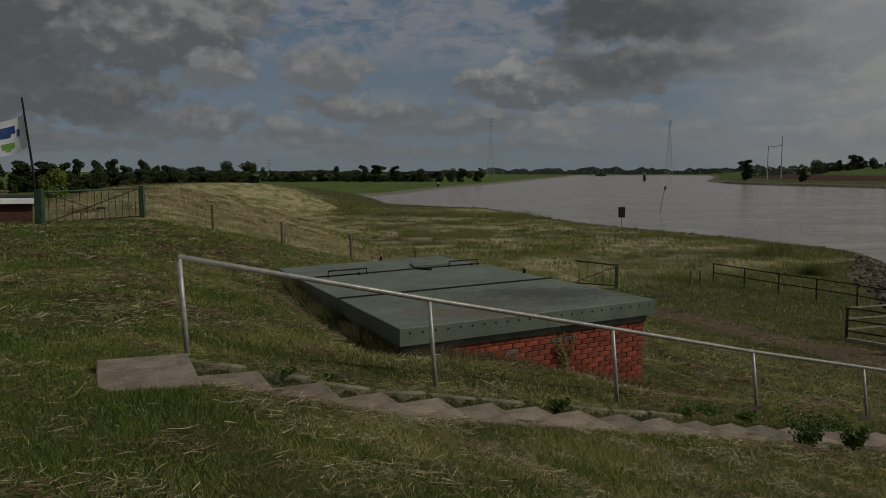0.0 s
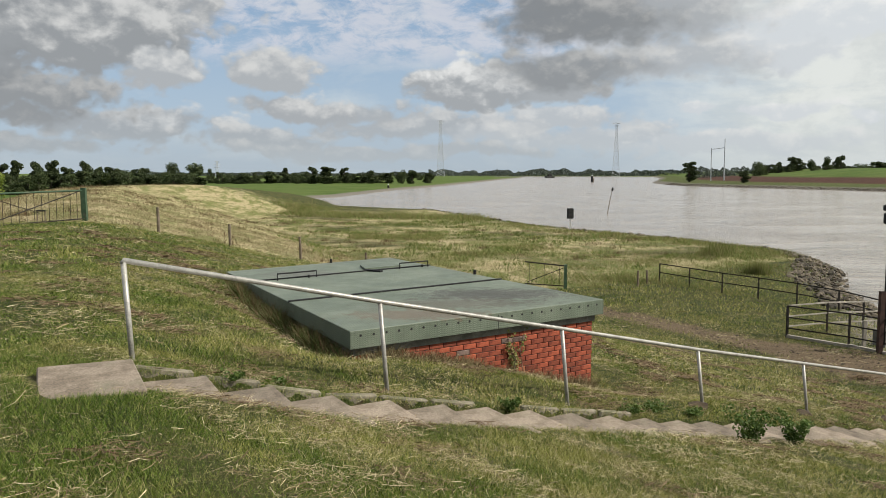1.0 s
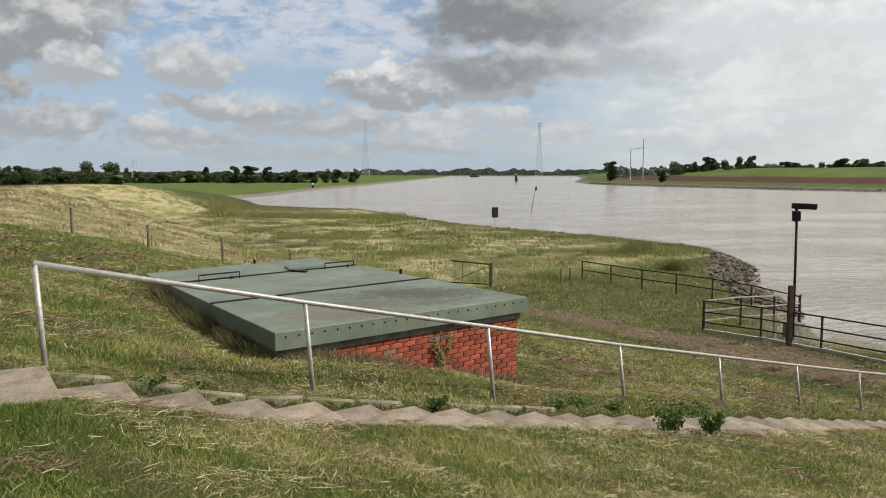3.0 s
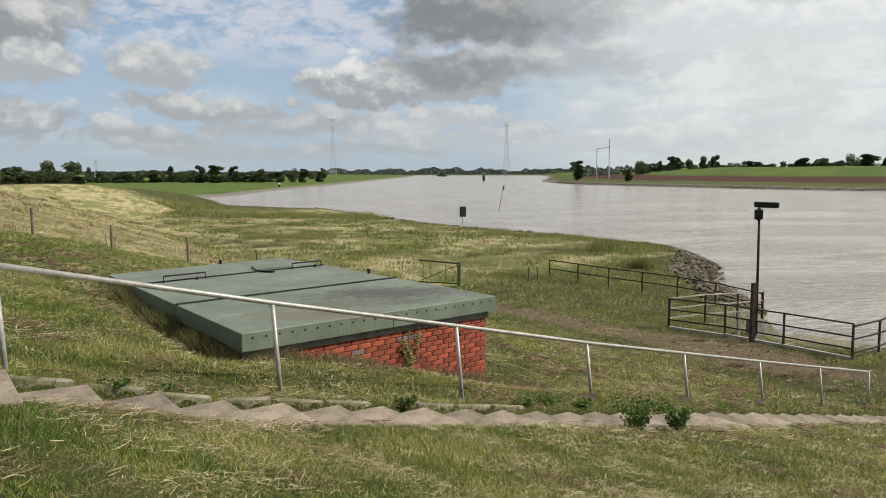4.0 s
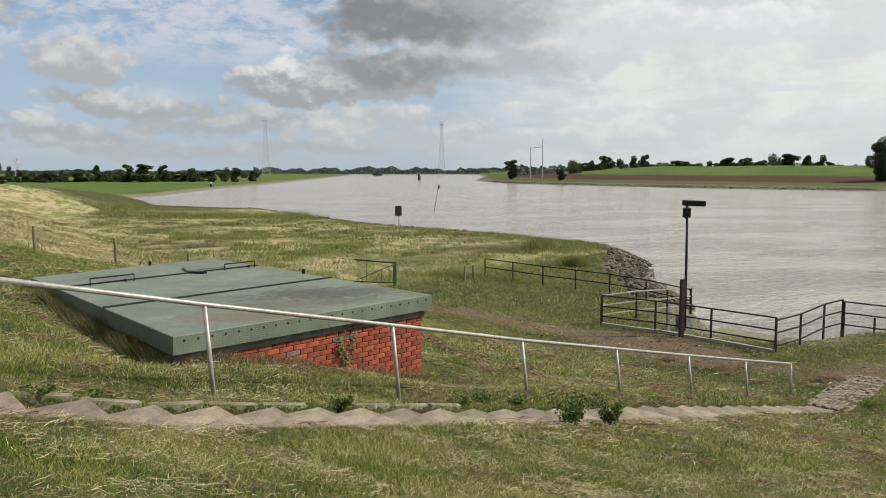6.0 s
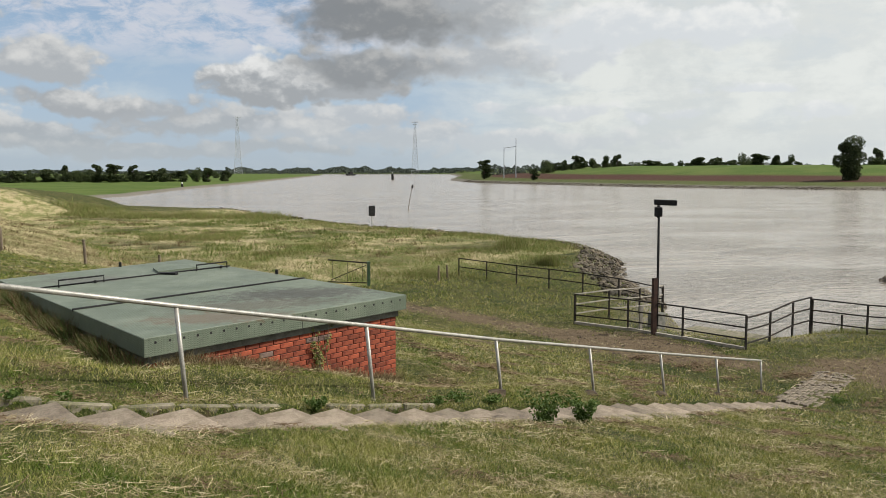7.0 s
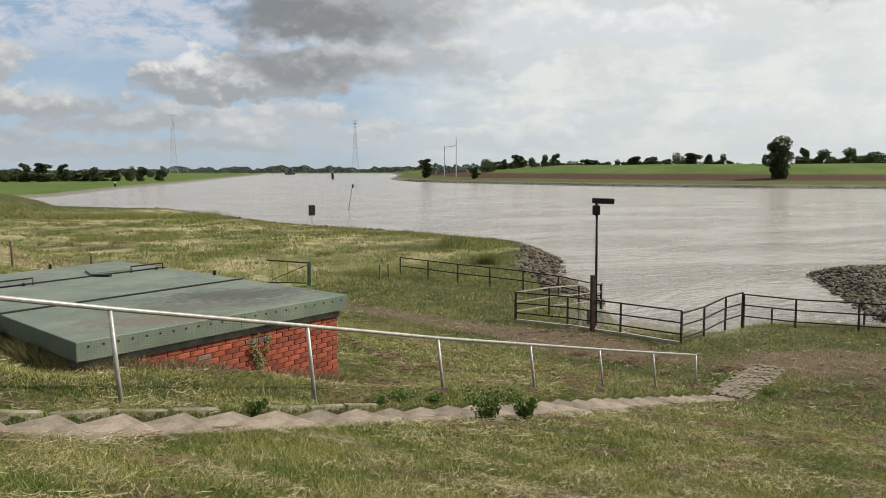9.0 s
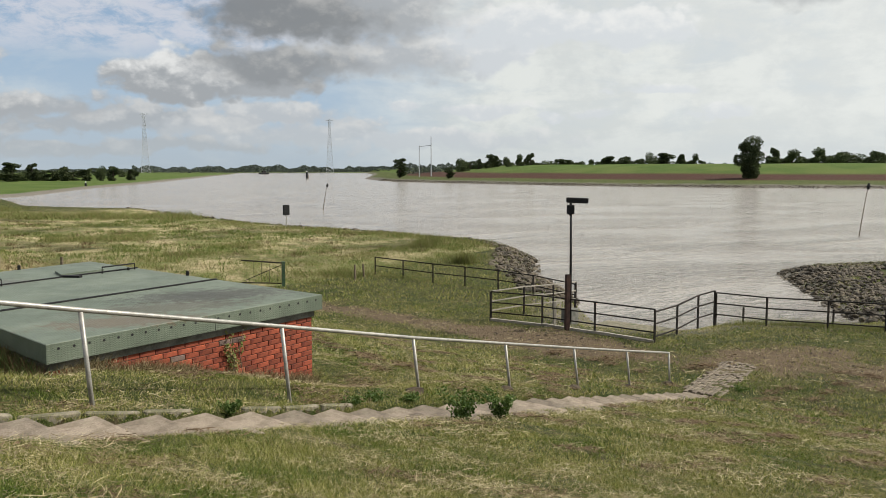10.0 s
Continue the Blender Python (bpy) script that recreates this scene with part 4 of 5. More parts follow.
def pylon(az, dist, top, base_w, neck_w, arms, r, panels):
    """A lattice tower: four tapering legs, crossed braces, arms on top."""
    a = radians(az)
    p = thing("pylon", pose(dist * math.sin(a), dist * math.cos(a), 0.5, 0, 0, -az), "grey lattice steel power pylon beyond the river", "pylon", "power pylons")
    corner = ((-1, -1), (1, -1), (1, 1), (-1, 1))

    def at(k, c):
        w = base_w + (neck_w - base_w) * min(1, (k / panels) * 1.15) ** 0.8
        return Vector((c[0] * w / 2, c[1] * w / 2, top * k / panels))

    for c in corner:
        part("leg", Shape().tube([at(k, c) for k in range(panels + 1)], r, 5), LATTICE, p)
    for k in range(panels):
        s = Shape()
        for c, d in zip(corner, corner[1:] + corner[:1]):
            s.tube([at(k, c), at(k + 1, d)], r * 0.55, 4).tube([at(k, d), at(k + 1, c)], r * 0.55, 4).tube([at(k, c), at(k, d)], r * 0.5, 4)
        tagged(part("bracing", s, LATTICE, p), kind="stuff")
    for h, w in arms:
        part("arm", Shape().tube([(-w, 0, top * h), (w, 0, top * h)], r * 0.9, 5).tube([(-w, 0, top * h), (0, 0, top * h + w * 0.3)], r * 0.6, 4).tube([(w, 0, top * h), (0, 0, top * h + w * 0.3)], r * 0.6, 4), LATTICE, p)
    return p


pylon(3.33, 1300, 88.5, 13, 3.2, ((0.985, 6), (0.94, 4)), 0.25, 15)
pylon(15.44, 1400, 89, 13, 3.2, ((0.985, 6), (0.94, 4)), 0.25, 15)
pylon(-11.95, 900, 18.2, 4.5, 1.2, ((0.95, 3.0), (0.78, 4.2), (0.62, 3.4)), 0.22, 8)
for az, top in ((38.5, 16), (52.0, 14), (26.5, 15)):
    pylon(az, 1200, 6.5 + top, 4.5, 1.2, ((0.95, 3.0), (0.78, 4.2)), 0.2, 6)
portal = thing("mast_portal", pose(0, 0, 0), "two grey masts joined by a beam", "mast")
pa, pb = heading(22.48, 0) * 480, heading(21.65, 0) * 480
part("mast", Shape().tube([(pa.x, pa.y, 2), (pa.x, pa.y, 25.4)], [0.36, 0.22], 8), LATTICE, portal)
part("mast", Shape().tube([(pb.x, pb.y, 2), (pb.x, pb.y, 20.2)], [0.30, 0.22], 8), LATTICE, portal)
part("beam", Shape().tube([(pb.x, pb.y, 19.6), (pa.x, pa.y, 20.4)], 0.18, 6), LATTICE, portal)

# ---- trees ----
BARK = mottled("bark", (0.05, 0.04, 0.03), (0.09, 0.075, 0.055), 3, 0.95, 0, 20, 0.5, 0.02)
LEAVES = [islands("dark_leaves", [(0.026, 0.040, 0.016), (0.046, 0.062, 0.024), (0.074, 0.090, 0.035)], 0.75, 0.25),
          islands("green_leaves", [(0.034, 0.052, 0.020), (0.058, 0.080, 0.028), (0.092, 0.112, 0.044)], 0.75, 0.25)]
# distance haze is put into these leaf colours: paler and bluer
HAZY = islands("haze_tinted_leaves", [(0.050, 0.064, 0.052), (0.062, 0.078, 0.062), (0.074, 0.090, 0.072)], 0.9, 0.0)


def leaf_cloud(g, centres, radii, count, size, flat=0.8):
    """Leaf clumps scattered through several lobes: random small quads, denser at the skin."""
    k = g.integers(0, len(centres), count)
    d = g.normal(size=(count, 3))
    d /= np.linalg.norm(d, axis=1)[:, None]
    rad = (0.35 + 0.65 * g.random(count) ** 0.5) * (1 + 0.16 * np.sin(d[:, 0] * 7 + k) * np.cos(d[:, 1] * 6 + 2 * k))
    c = np.asarray(centres)[k] + d * rad[:, None] * np.asarray(radii)[k][:, None] * np.array([1, 1, flat])
    a = g.normal(size=(count, 3))
    a /= np.linalg.norm(a, axis=1)[:, None]
    b = np.cross(a, g.normal(size=(count, 3)))
    b /= np.linalg.norm(b, axis=1)[:, None]
    s = size * (0.5 + g.random(count))[:, None]
    quad = np.stack([c - a * s, c - b * s * 0.6, c + a * s, c + b * s * 0.6], 1)
    return quad.reshape(-1, 3), np.arange(count * 4).reshape(-1, 4)


def raw_mesh(name, co, faces, mat):
    me = bpy.data.meshes.new(name)
    n = faces.shape[1]
    me.vertices.add(len(co))
    me.vertices.foreach_set("co", np.ascontiguousarray(co, np.float32).ravel())
    me.loops.add(faces.size)
    me.loops.foreach_set("vertex_index", np.ascontiguousarray(faces, np.int32).ravel())
    me.polygons.add(len(faces))
    me.polygons.foreach_set("loop_start", np.arange(0, faces.size, n, dtype=np.int32))
    me.update(calc_edges=True)
    me.materials.append(mat)
    return me


def tree(seed, height, width, mat, label, clumps=3200, size=0.27, bare=0.22):
    """A tapered trunk, limbs, and a crown of leaf clumps in uneven lobes."""
    g, q = np.random.default_rng(seed), random.Random(seed)
    t = thing("tree", pose(0, 0, 0), label, "tree", "trees round the river")
    trunk = Shape().tube([(0, 0, -1), (q.uniform(-.2, .2), 0, height * 0.3), (q.uniform(-.4, .4), q.uniform(-.4, .4), height * 0.75)], [0.035 * height, 0.026 * height, 0.008 * height], 8)
    part("trunk", trunk, BARK, t)
    centres, radii = [], []
    for i in range(11):
        h = bare + (0.86 - bare) * (i + 0.5) / 11
        spread = width / 2 * math.sin(math.pi * min(0.95, (h - bare * 0.5) / (1.05 - bare * 0.5))) ** 0.7
        a = q.uniform(0, 6.28)
        r = spread * q.uniform(0.25, 0.62)
        c = (r * math.cos(a), r * math.sin(a), height * h)
        centres.append(c)
        radii.append(width * q.uniform(0.13, 0.27))
        part("limb", Shape().tube([(0, 0, height * max(0.15, h - 0.22)), (c[0] * 0.6, c[1] * 0.6, c[2] - height * 0.05), c], [0.012 * height, 0.008 * height, 0.003 * height], 5), BARK, t)
    co, f = leaf_cloud(g, centres, radii, clumps, size)
    part("crown", raw_mesh("crown", co, f, mat), None, t)
    return t


KINDS = [tree(1, 10, 8.5, LEAVES[0], "dark green broad tree on the far bank", bare=0.1), tree(2, 10, 6.5, LEAVES[0], "dark green tall tree on the far bank", bare=0.15), tree(3, 10, 9.5, LEAVES[1], "green spreading tree beside the meadow", bare=0.1),
         tree(4, 10, 5.0, LEAVES[0], "slender dark tree beside the meadow", bare=0.1), tree(5, 10, 8.0, LEAVES[1], "leafy green tree with a low crown", bare=0.08)]
for k, ob in enumerate(KINDS):
    ob.matrix_basis = pose(-300 - 40 * k, -260, 1.0)
rng = random.Random(21)
# single crowns: heading, top over the horizon and width in degrees, one list for each stretch of shore
WOOD_LEFT = ((-27.4, 0.75, 1.5), (-26.0, 0.69, 1.7), (-24.9, 0.63, 1.0), (-24.0, 0.88, 1.0), (-22.9, 0.78, 1.0), (-22.0, 0.89, 1.0), (-21.2, 0.43, 0.9), (-20.3, 0.80, 1.4), (-19.4, 0.40, 1.0), (-18.5, 0.44, 1.4),
             (-16.8, 0.34, 2.0), (-15.15, 0.60, 1.4), (-13.65, 0.55, 2.0))
MEADOW_LEFT = ((-12.4, 0.25, 0.5), (-11.9, 0.07, 0.5), (-10.5, 0.0, 1.8), (-9.5, 0.04, 0.5), (-8.4, 0.11, 1.3), (-7.3, 0.37, 1.0), (-6.6, -0.04, 0.7), (-5.6, 0.45, 1.1), (-4.5, 0.49, 1.3), (-3.4, 0.42, 0.8), (-2.7, -0.08, 0.6),
               (-1.5, 0.19, 0.8), (-0.3, 0.0, 0.8), (0.6, 0.15, 0.7), (1.3, 0.23, 1.0), (2.4, 0.0, 0.8))
BANK_RIGHT = ((24.7, 0.68, 1.1), (25.8, 0.78, 0.6), (26.7, 1.11, 1.2), (27.9, 0.81, 0.8), (28.6, 1.03, 0.8), (29.4, 1.20, 0.7), (31.6, 0.74, 1.7), (34.8, 0.97, 1.2), (35.9, 0.93, 1.4), (36.8, 0.77, 0.8), (37.6, 1.07, 1.0),
              (38.6, 1.21, 1.4), (39.6, 1.10, 0.8), (40.3, 1.02, 0.7), (45.4, 1.49, 1.1), (46.4, 1.26, 1.5), (47.8, 1.35, 1.5), (49.1, 1.02, 1.2), (49.6, 1.04, 1.9), (51.2, 1.20, 1.5))


def grow(az, d, top, wide, kind=None):
    """A copied tree whose crown reaches that high over the horizon and that wide, seen from the dike."""
    p = heading(az, 0) * d
    z = min(ground_z(p.x, p.y), 3.0)
    k = KINDS.index(kind) if kind else rng.randrange(len(KINDS))
    h = EYE + d * math.tan(radians(top)) - z + 0.6
    w = d * radians(wide) / (8.5, 6.5, 9.5, 5.0, 8.0)[k] * rng.uniform(1.1, 1.35)
    copy_thing(KINDS[k], pose(p.x, p.y, z - 0.12 * h, 0, 0, rng.uniform(0, 360)) @ Matrix.Diagonal((w, w, h * 0.112, 1)))


for az, top, wide in WOOD_LEFT:
    grow(az, 245 * rng.uniform(0.96, 1.05), top, wide)
for az, top, wide in MEADOW_LEFT:
    grow(az, 430 * rng.uniform(0.97, 1.04), top, wide)
for az, top, wide in BANK_RIGHT:
    grow(az, 540 * rng.uniform(0.96, 1.04), top, wide)
# undergrowth and lower trees between them: first and last heading, number, distance, lowest and highest top, width
for a0, a1, n, dist, e0, e1, wide in ((-42, -28.2, 13, 245, 0.5, 0.95, 1.5), (-30, -12.7, 30, 232, -0.35, 0.15, 1.3), (-12.5, -1.0, 22, 450, -0.25, -0.02, 0.9), (-1.0, 3.0, 8, 640, -0.12, 0.02, 0.6),
                                      (24.5, 41, 30, 600, 0.45, 0.66, 0.9), (44.8, 60, 24, 560, 0.70, 1.0, 1.3), (52, 62, 10, 540, 0.9, 1.3, 1.4)):
    for i in range(n):
        grow(a0 + (a1 - a0) * (i + rng.uniform(0.2, 0.8)) / n, dist * rng.uniform(0.96, 1.05), rng.uniform(e0, e1), wide * rng.uniform(0.8, 1.2))
big = tree(9, 16.5, 14.5, LEAVES[0], "large dark poplar standing alone on the opposite bank", 14000, 0.30, 0.03)
p = heading(43.8, 0) * 338
big.matrix_basis = pose(p.x, p.y, ground_z(p.x, p.y) - 0.3)
for az, d, h, w in ((20.3, 470, 12.5, 1.7), (23.7, 410, 6.6, 2.0)):
    p = heading(az, 0) * d
    copy_thing(KINDS[3], pose(p.x, p.y, ground_z(p.x, p.y) - 0.2) @ Matrix.Diagonal((h / 10 * w, h / 10 * w, h / 10, 1)))

YELLOW = islands("light_leaves", [(0.09, 0.13, 0.02), (0.14, 0.18, 0.03), (0.19, 0.23, 0.05)], 0.7, 0.25)
bush = tree(14, 6.0, 8.0, YELLOW, "light yellow-green bush in front of the dark wood", 1500, 0.3, 0.03)
p = heading(-25.6, 0) * 185
bush.matrix_basis = pose(p.x, p.y, ground_z(p.x, p.y))

# woods on the horizon, their haze painted into the leaf colour
g = np.random.default_rng(3)
n = 60000
az = np.radians(g.uniform(-20, 62, n))
dist = np.where(np.degrees(az) > 20.5, g.uniform(640, 760, n), g.uniform(1480, 1620, n))
top = (6.5 + 3.2 * waves(np.degrees(az) * 1.6, np.degrees(az), 1.0) + 0.8 * waves(np.degrees(az) * 6, np.degrees(az) * 2, 1.0)) * np.where(np.degrees(az) < 2.5, 0.8, 1.5)
top = np.where(np.degrees(az) > 20.5, 9.5 + 2.0 * waves(np.degrees(az) * 5, np.degrees(az), 1.0), top)
cz = 0.5 + np.clip(top, 2, 20) * g.random(n) ** 0.7
cc = np.stack([dist * np.sin(az), dist * np.cos(az), cz], 1)
a = g.normal(size=(n, 3))
b = np.cross(a, g.normal(size=(n, 3)))
a /= np.linalg.norm(a, axis=1)[:, None]
b /= np.linalg.norm(b, axis=1)[:, None]
s = (0.7 + 1.1 * g.random(n))[:, None] * (dist / 1300)[:, None]
quads = np.stack([cc - a * s, cc - b * s * 0.7, cc + a * s, cc + b * s * 0.7], 1).reshape(-1, 3)
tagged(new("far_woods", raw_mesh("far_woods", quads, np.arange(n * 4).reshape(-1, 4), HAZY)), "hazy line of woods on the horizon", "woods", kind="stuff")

# ---- stones at the water ----
STONES = []
for seed in range(7):
    q = random.Random(100 + seed)
    bm = bmesh.new()
    bmesh.ops.create_icosphere(bm, subdivisions=1, radius=1.0)
    ax = (q.uniform(0.8, 1.2), q.uniform(0.6, 1.0), q.uniform(0.4, 0.7))
    for v in bm.verts:
        k = q.uniform(0.72, 1.15)
        v.co = Vector((v.co.x * ax[0] * k, v.co.y * ax[1] * k, v.co.z * ax[2] * k))
    me = bpy.data.meshes.new("stone")
    bm.to_mesh(me)
    bm.free()
    me.materials.append(ROCK)
    STONES.append(me)


def stone_bank(label, places, sizes, singles):
    """Tipped stones on a shore: the first ones each an object, the rest one mesh."""
    bank_ = thing("stone_bank", pose(0, 0, 0), label, "stones", "stone banks", "structure")
    q = random.Random(len(places))
    rest = Shape()
    for i, ((x, y, z), r) in enumerate(zip(places, sizes)):
        m = pose(x, y, z, q.uniform(-35, 35), q.uniform(-35, 35), q.uniform(0, 360)) @ Matrix.Scale(r, 4)
        me = q.choice(STONES)
        if i < singles:
            ob = new("stone", me)
            ob.parent, ob.matrix_basis = bank_, m
        else:
            rest.add([m @ v.co for v in me.vertices], [tuple(p.vertices) for p in me.polygons])
    if rest.v:
        tagged(part("loose_stones", rest, ROCK, bank_), kind="stuff")


def shore_band(line, width, count, seed, size):
    """Random places in a band along a shore line, on the land side and just into the water."""
    g = np.random.default_rng(seed)
    pts = np.array(line, float)
    seg = np.hypot(*np.diff(pts, axis=0).T)
    k = g.choice(len(seg), count, p=seg / seg.sum())
    f = g.random(count)
    d = pts[k + 1] - pts[k]
    n = np.stack([-d[:, 1], d[:, 0]], 1) / seg[k][:, None]
    off = g.uniform(width[0], width[1], count)
    xy = pts[k] + d * f[:, None] + n * off[:, None]
    z, _ = lay(xy[:, 0], xy[:, 1])
    return [(x, y, max(h, -0.25) + 0.01 + 0.05 * g.random()) for (x, y), h in zip(xy, z)], size * (0.55 + 0.75 * g.random(count))


pl, sz = shore_band([(21.0, 33.0), (22.6, 36.2), (24.4, 42.9), (29, 51), (30.5, 59.4), (29, 66)], (-0.5, 2.6), 1100, 1, 0.21)
stone_bank("heap of grey basalt stones round the meadow's point", pl, sz, 300)
pl, sz = shore_band([(27.5, 72), (22, 82), (16.4, 92.5), (12, 112), (6, 137)], (-0.4, 1.6), 380, 2, 0.34)
stone_bank("line of grey stones along the meadow's shore", pl, sz, 60)
pl, sz = shore_band([(60, 29), (47, 37.5), (39.5, 38.2), (35, 31.9), (30.6, 25.6), (29.4, 23.4)], (-0.5, 4.6), 3200, 4, 0.175)
stone_bank("groyne of dark wet basalt stones reaching into the river", pl, sz, 300)
pl, sz = shore_band([(300, 158), (242.6, 190.8), (202.8, 217.7), (170.2, 274.4), (152.7, 354), (144.5, 396), (150, 440)], (-2.6, 0.2), 2200, 5, 0.30)
stone_bank("stone revetment along the opposite bank", pl, sz, 0)
tagged(new("concrete_slab", Shape().box((0, 0, 0), (3.2, 2.6, 0.3), None, 0.03).make("concrete_slab", MOSSY)), "flat concrete landing slab at the water behind the fence", "slab").matrix_basis = pose(18.3, 24.8, 0.36, 0, 0, -62)
tagged(new("mooring_block", Shape().box((0, 0, 0), (0.5, 0.5, 0.7), None, 0.04).make("mooring_block", BEAM)), "dark mooring block on the landing", "block").matrix_basis = pose(16.8, 26.6, 0.8, 0, 0, 20)
pale = new("pale_post", Shape().bar((0, 0, -0.3), (0, 0, 0.95), 0.1, 0.1).make("pale_post", PALE_RAIL))
tagged(pale, "pale timber post beside the lamp mast", "post").matrix_basis = pose(15.75, 26.0, LAND)

# ---- brick path at the foot of the stairs ----
PAVER = mottled("old_paver", (0.12, 0.096, 0.069), (0.22, 0.182, 0.140), 6, 0.95, 0, 70, 0.5, 0.004, third=(0.07, 0.07, 0.035), vary=0.5)
path = thing("brick_path", pose(0, 0, 0), "sunken path of old paving bricks in the trampled ground", "path", kind="structure")
pave = Shape().box((0, 0, 0), (0.20, 0.098, 0.08), None, 0.01).make("paver", PAVER)
q = random.Random(31)
for i in range(20):
    for j in range(10):
        u = 20.75 + 0.212 * i + q.uniform(-0.012, 0.012) + (0.1 if j % 2 else 0)
        v = 6.55 + 0.11 * j + 0.012 * i + q.uniform(-0.008, 0.008)
        if q.random() < 0.05 + 0.022 * max(0, i - 9):
            continue
        x, y = P(u, v)
        if j in (0, 1, 9) and q.random() < 0.3:
            continue
        ob = new("paver", pave)
        ob.parent = path
        ob.matrix_basis = pose(x, y, ground_z(x, y) - 0.022 + q.uniform(-0.014, 0.012), q.uniform(-3, 3), q.uniform(-3, 3), 30 + q.uniform(-3, 3))

# ---- grass ----


def sward(name, lush_stops, dry_stops):
    """Mown blades: each takes its own colour, from a greener or a drier list by patches of a metre or so."""
    m = islands(name, lush_stops, 0.75, 0.22)
    t = m.node_tree
    ramp = next(n for n in t.nodes if n.type == "VALTORGB")
    other = t.nodes.new("ShaderNodeValToRGB")
    els = other.color_ramp.elements
    while len(els) < len(dry_stops):
        els.new(0.5)
    for i, c in enumerate(dry_stops):
        els[i].position, els[i].color = i / (len(dry_stops) - 1), (*c, 1)
    t.links.new(ramp.inputs[0].links[0].from_socket, other.inputs[0])
    pos = position(t)
    patch = math_node(t, "ADD", noise_node(t, pos, 0.75, 4.0, 0.62), math_node(t, "MULTIPLY", math_node(t, "SUBTRACT", noise_node(t, pos, 0.16, 2.0, 0.5), 0.5), 0.5))
    down_slope = step_node(t, vec_node(t, "DOT_PRODUCT", pos, (U.x, U.y, 0.0)), -1.0, 13.0)
    patch = math_node(t, "ADD", patch, math_node(t, "SUBTRACT", math_node(t, "MULTIPLY", down_slope, 0.20), 0.11))
    col = mix_node(t, step_node(t, patch, 0.40, 0.62), ramp.outputs[0], other.outputs[0])
    for n in t.nodes:
        if n.type == "BSDF_PRINCIPLED":
            t.links.new(col, n.inputs["Base Color"])
        elif n.type == "BSDF_TRANSLUCENT":
            t.links.new(col, n.inputs[0])
    return m


GRASS = sward("mown_grass", [(0.014, 0.034, 0.004), (0.042, 0.088, 0.008), (0.105, 0.172, 0.017), (0.165, 0.21, 0.034), (0.32, 0.31, 0.11)],
              [(0.040, 0.050, 0.010), (0.130, 0.160, 0.024), (0.255, 0.265, 0.055), (0.37, 0.34, 0.12), (0.58, 0.50, 0.26)])
STRAW = islands("cut_straw", [(0.20, 0.155, 0.075), (0.36, 0.30, 0.16), (0.56, 0.49, 0.30), (0.10, 0.064, 0.034), (0.27, 0.22, 0.11)], 0.7, 0.15)
DRY = islands("dry_grass", [(0.08, 0.062, 0.032), (0.24, 0.195, 0.105), (0.41, 0.345, 0.205), (0.13, 0.086, 0.046), (0.14, 0.135, 0.046)], 0.8, 0.25)
REED = islands("shore_reeds", [(0.085, 0.125, 0.024), (0.15, 0.18, 0.044), (0.26, 0.245, 0.10), (0.15, 0.12, 0.055)], 0.8, 0.25)
HERB = islands("green_weeds", [(0.045, 0.085, 0.018), (0.080, 0.130, 0.028), (0.125, 0.175, 0.045)], 0.65, 0.3)


def blades(g, x, y, height, width, lean, sunk=0.01, z=None):
    """Upright pointed blades at the given places."""
    n = len(x)
    z = lay(x, y)[0] if z is None else z
    a, b = g.uniform(0, 6.283, n), g.uniform(0, 6.283, n)
    wx, wy = np.cos(a) * width / 2, np.sin(a) * width / 2
    k = lean * height * (0.4 + 0.8 * g.random(n))
    co = np.empty((n, 3, 3))
    co[:, 0] = np.stack([x - wx, y - wy, z - sunk], 1)
    co[:, 1] = np.stack([x + wx, y + wy, z - sunk], 1)
    co[:, 2] = np.stack([x + np.cos(b) * k, y + np.sin(b) * k, z + height], 1)
    return co.reshape(-1, 3), np.arange(n * 3).reshape(-1, 3)


def strands(g, x, y, length, width, lift, grain=None):
    """Thin cut stalks lying on the grass, each bent once; grain: the way that most of them lie."""
    n = len(x)
    z = lay(x, y)[0] + lift
    a = g.uniform(0, 6.283, n) if grain is None else grain + g.normal(0, 1.0, n)
    b = a + g.normal(0, 0.35, n)
    up_, down_ = g.normal(0, 0.16, n), g.normal(-0.06, 0.16, n)
    d = np.stack([np.cos(a), np.sin(a), up_], 1) * (length / 2)[:, None]
    e = np.stack([np.cos(b), np.sin(b), down_], 1) * (length / 2)[:, None]
    w = np.stack([-np.sin(a), np.cos(a), g.normal(0, 0.5, n)], 1) * (width / 2)[:, None]
    c = np.stack([x, y, z + 0.01], 1)
    co = np.stack([c - d - w * 0.7, c - w, c + w, c - d + w * 0.7, c + e - w * 0.4, c + e + w * 0.4], 1)
    f = np.array([(0, 1, 2, 3), (1, 4, 5, 2)])[None] + 6 * np.arange(n)[:, None, None]
    return co.reshape(-1, 3), f.reshape(-1, 4)


def joined(groups):
    """Several sets of verts and faces as one."""
    at_ = np.cumsum([0] + [len(c) for c, _ in groups])
    return np.concatenate([c for c, _ in groups]), np.concatenate([f + o for (_, f), o in zip(groups, at_)])


def scatter(g, count, r0, r1, a0=-42.0, a1=74.0):
    r = np.sqrt(g.uniform(r0 * r0, r1 * r1, count))
    a = np.radians(g.uniform(a0, a1, count))
    return r * np.sin(a), r * np.cos(a)


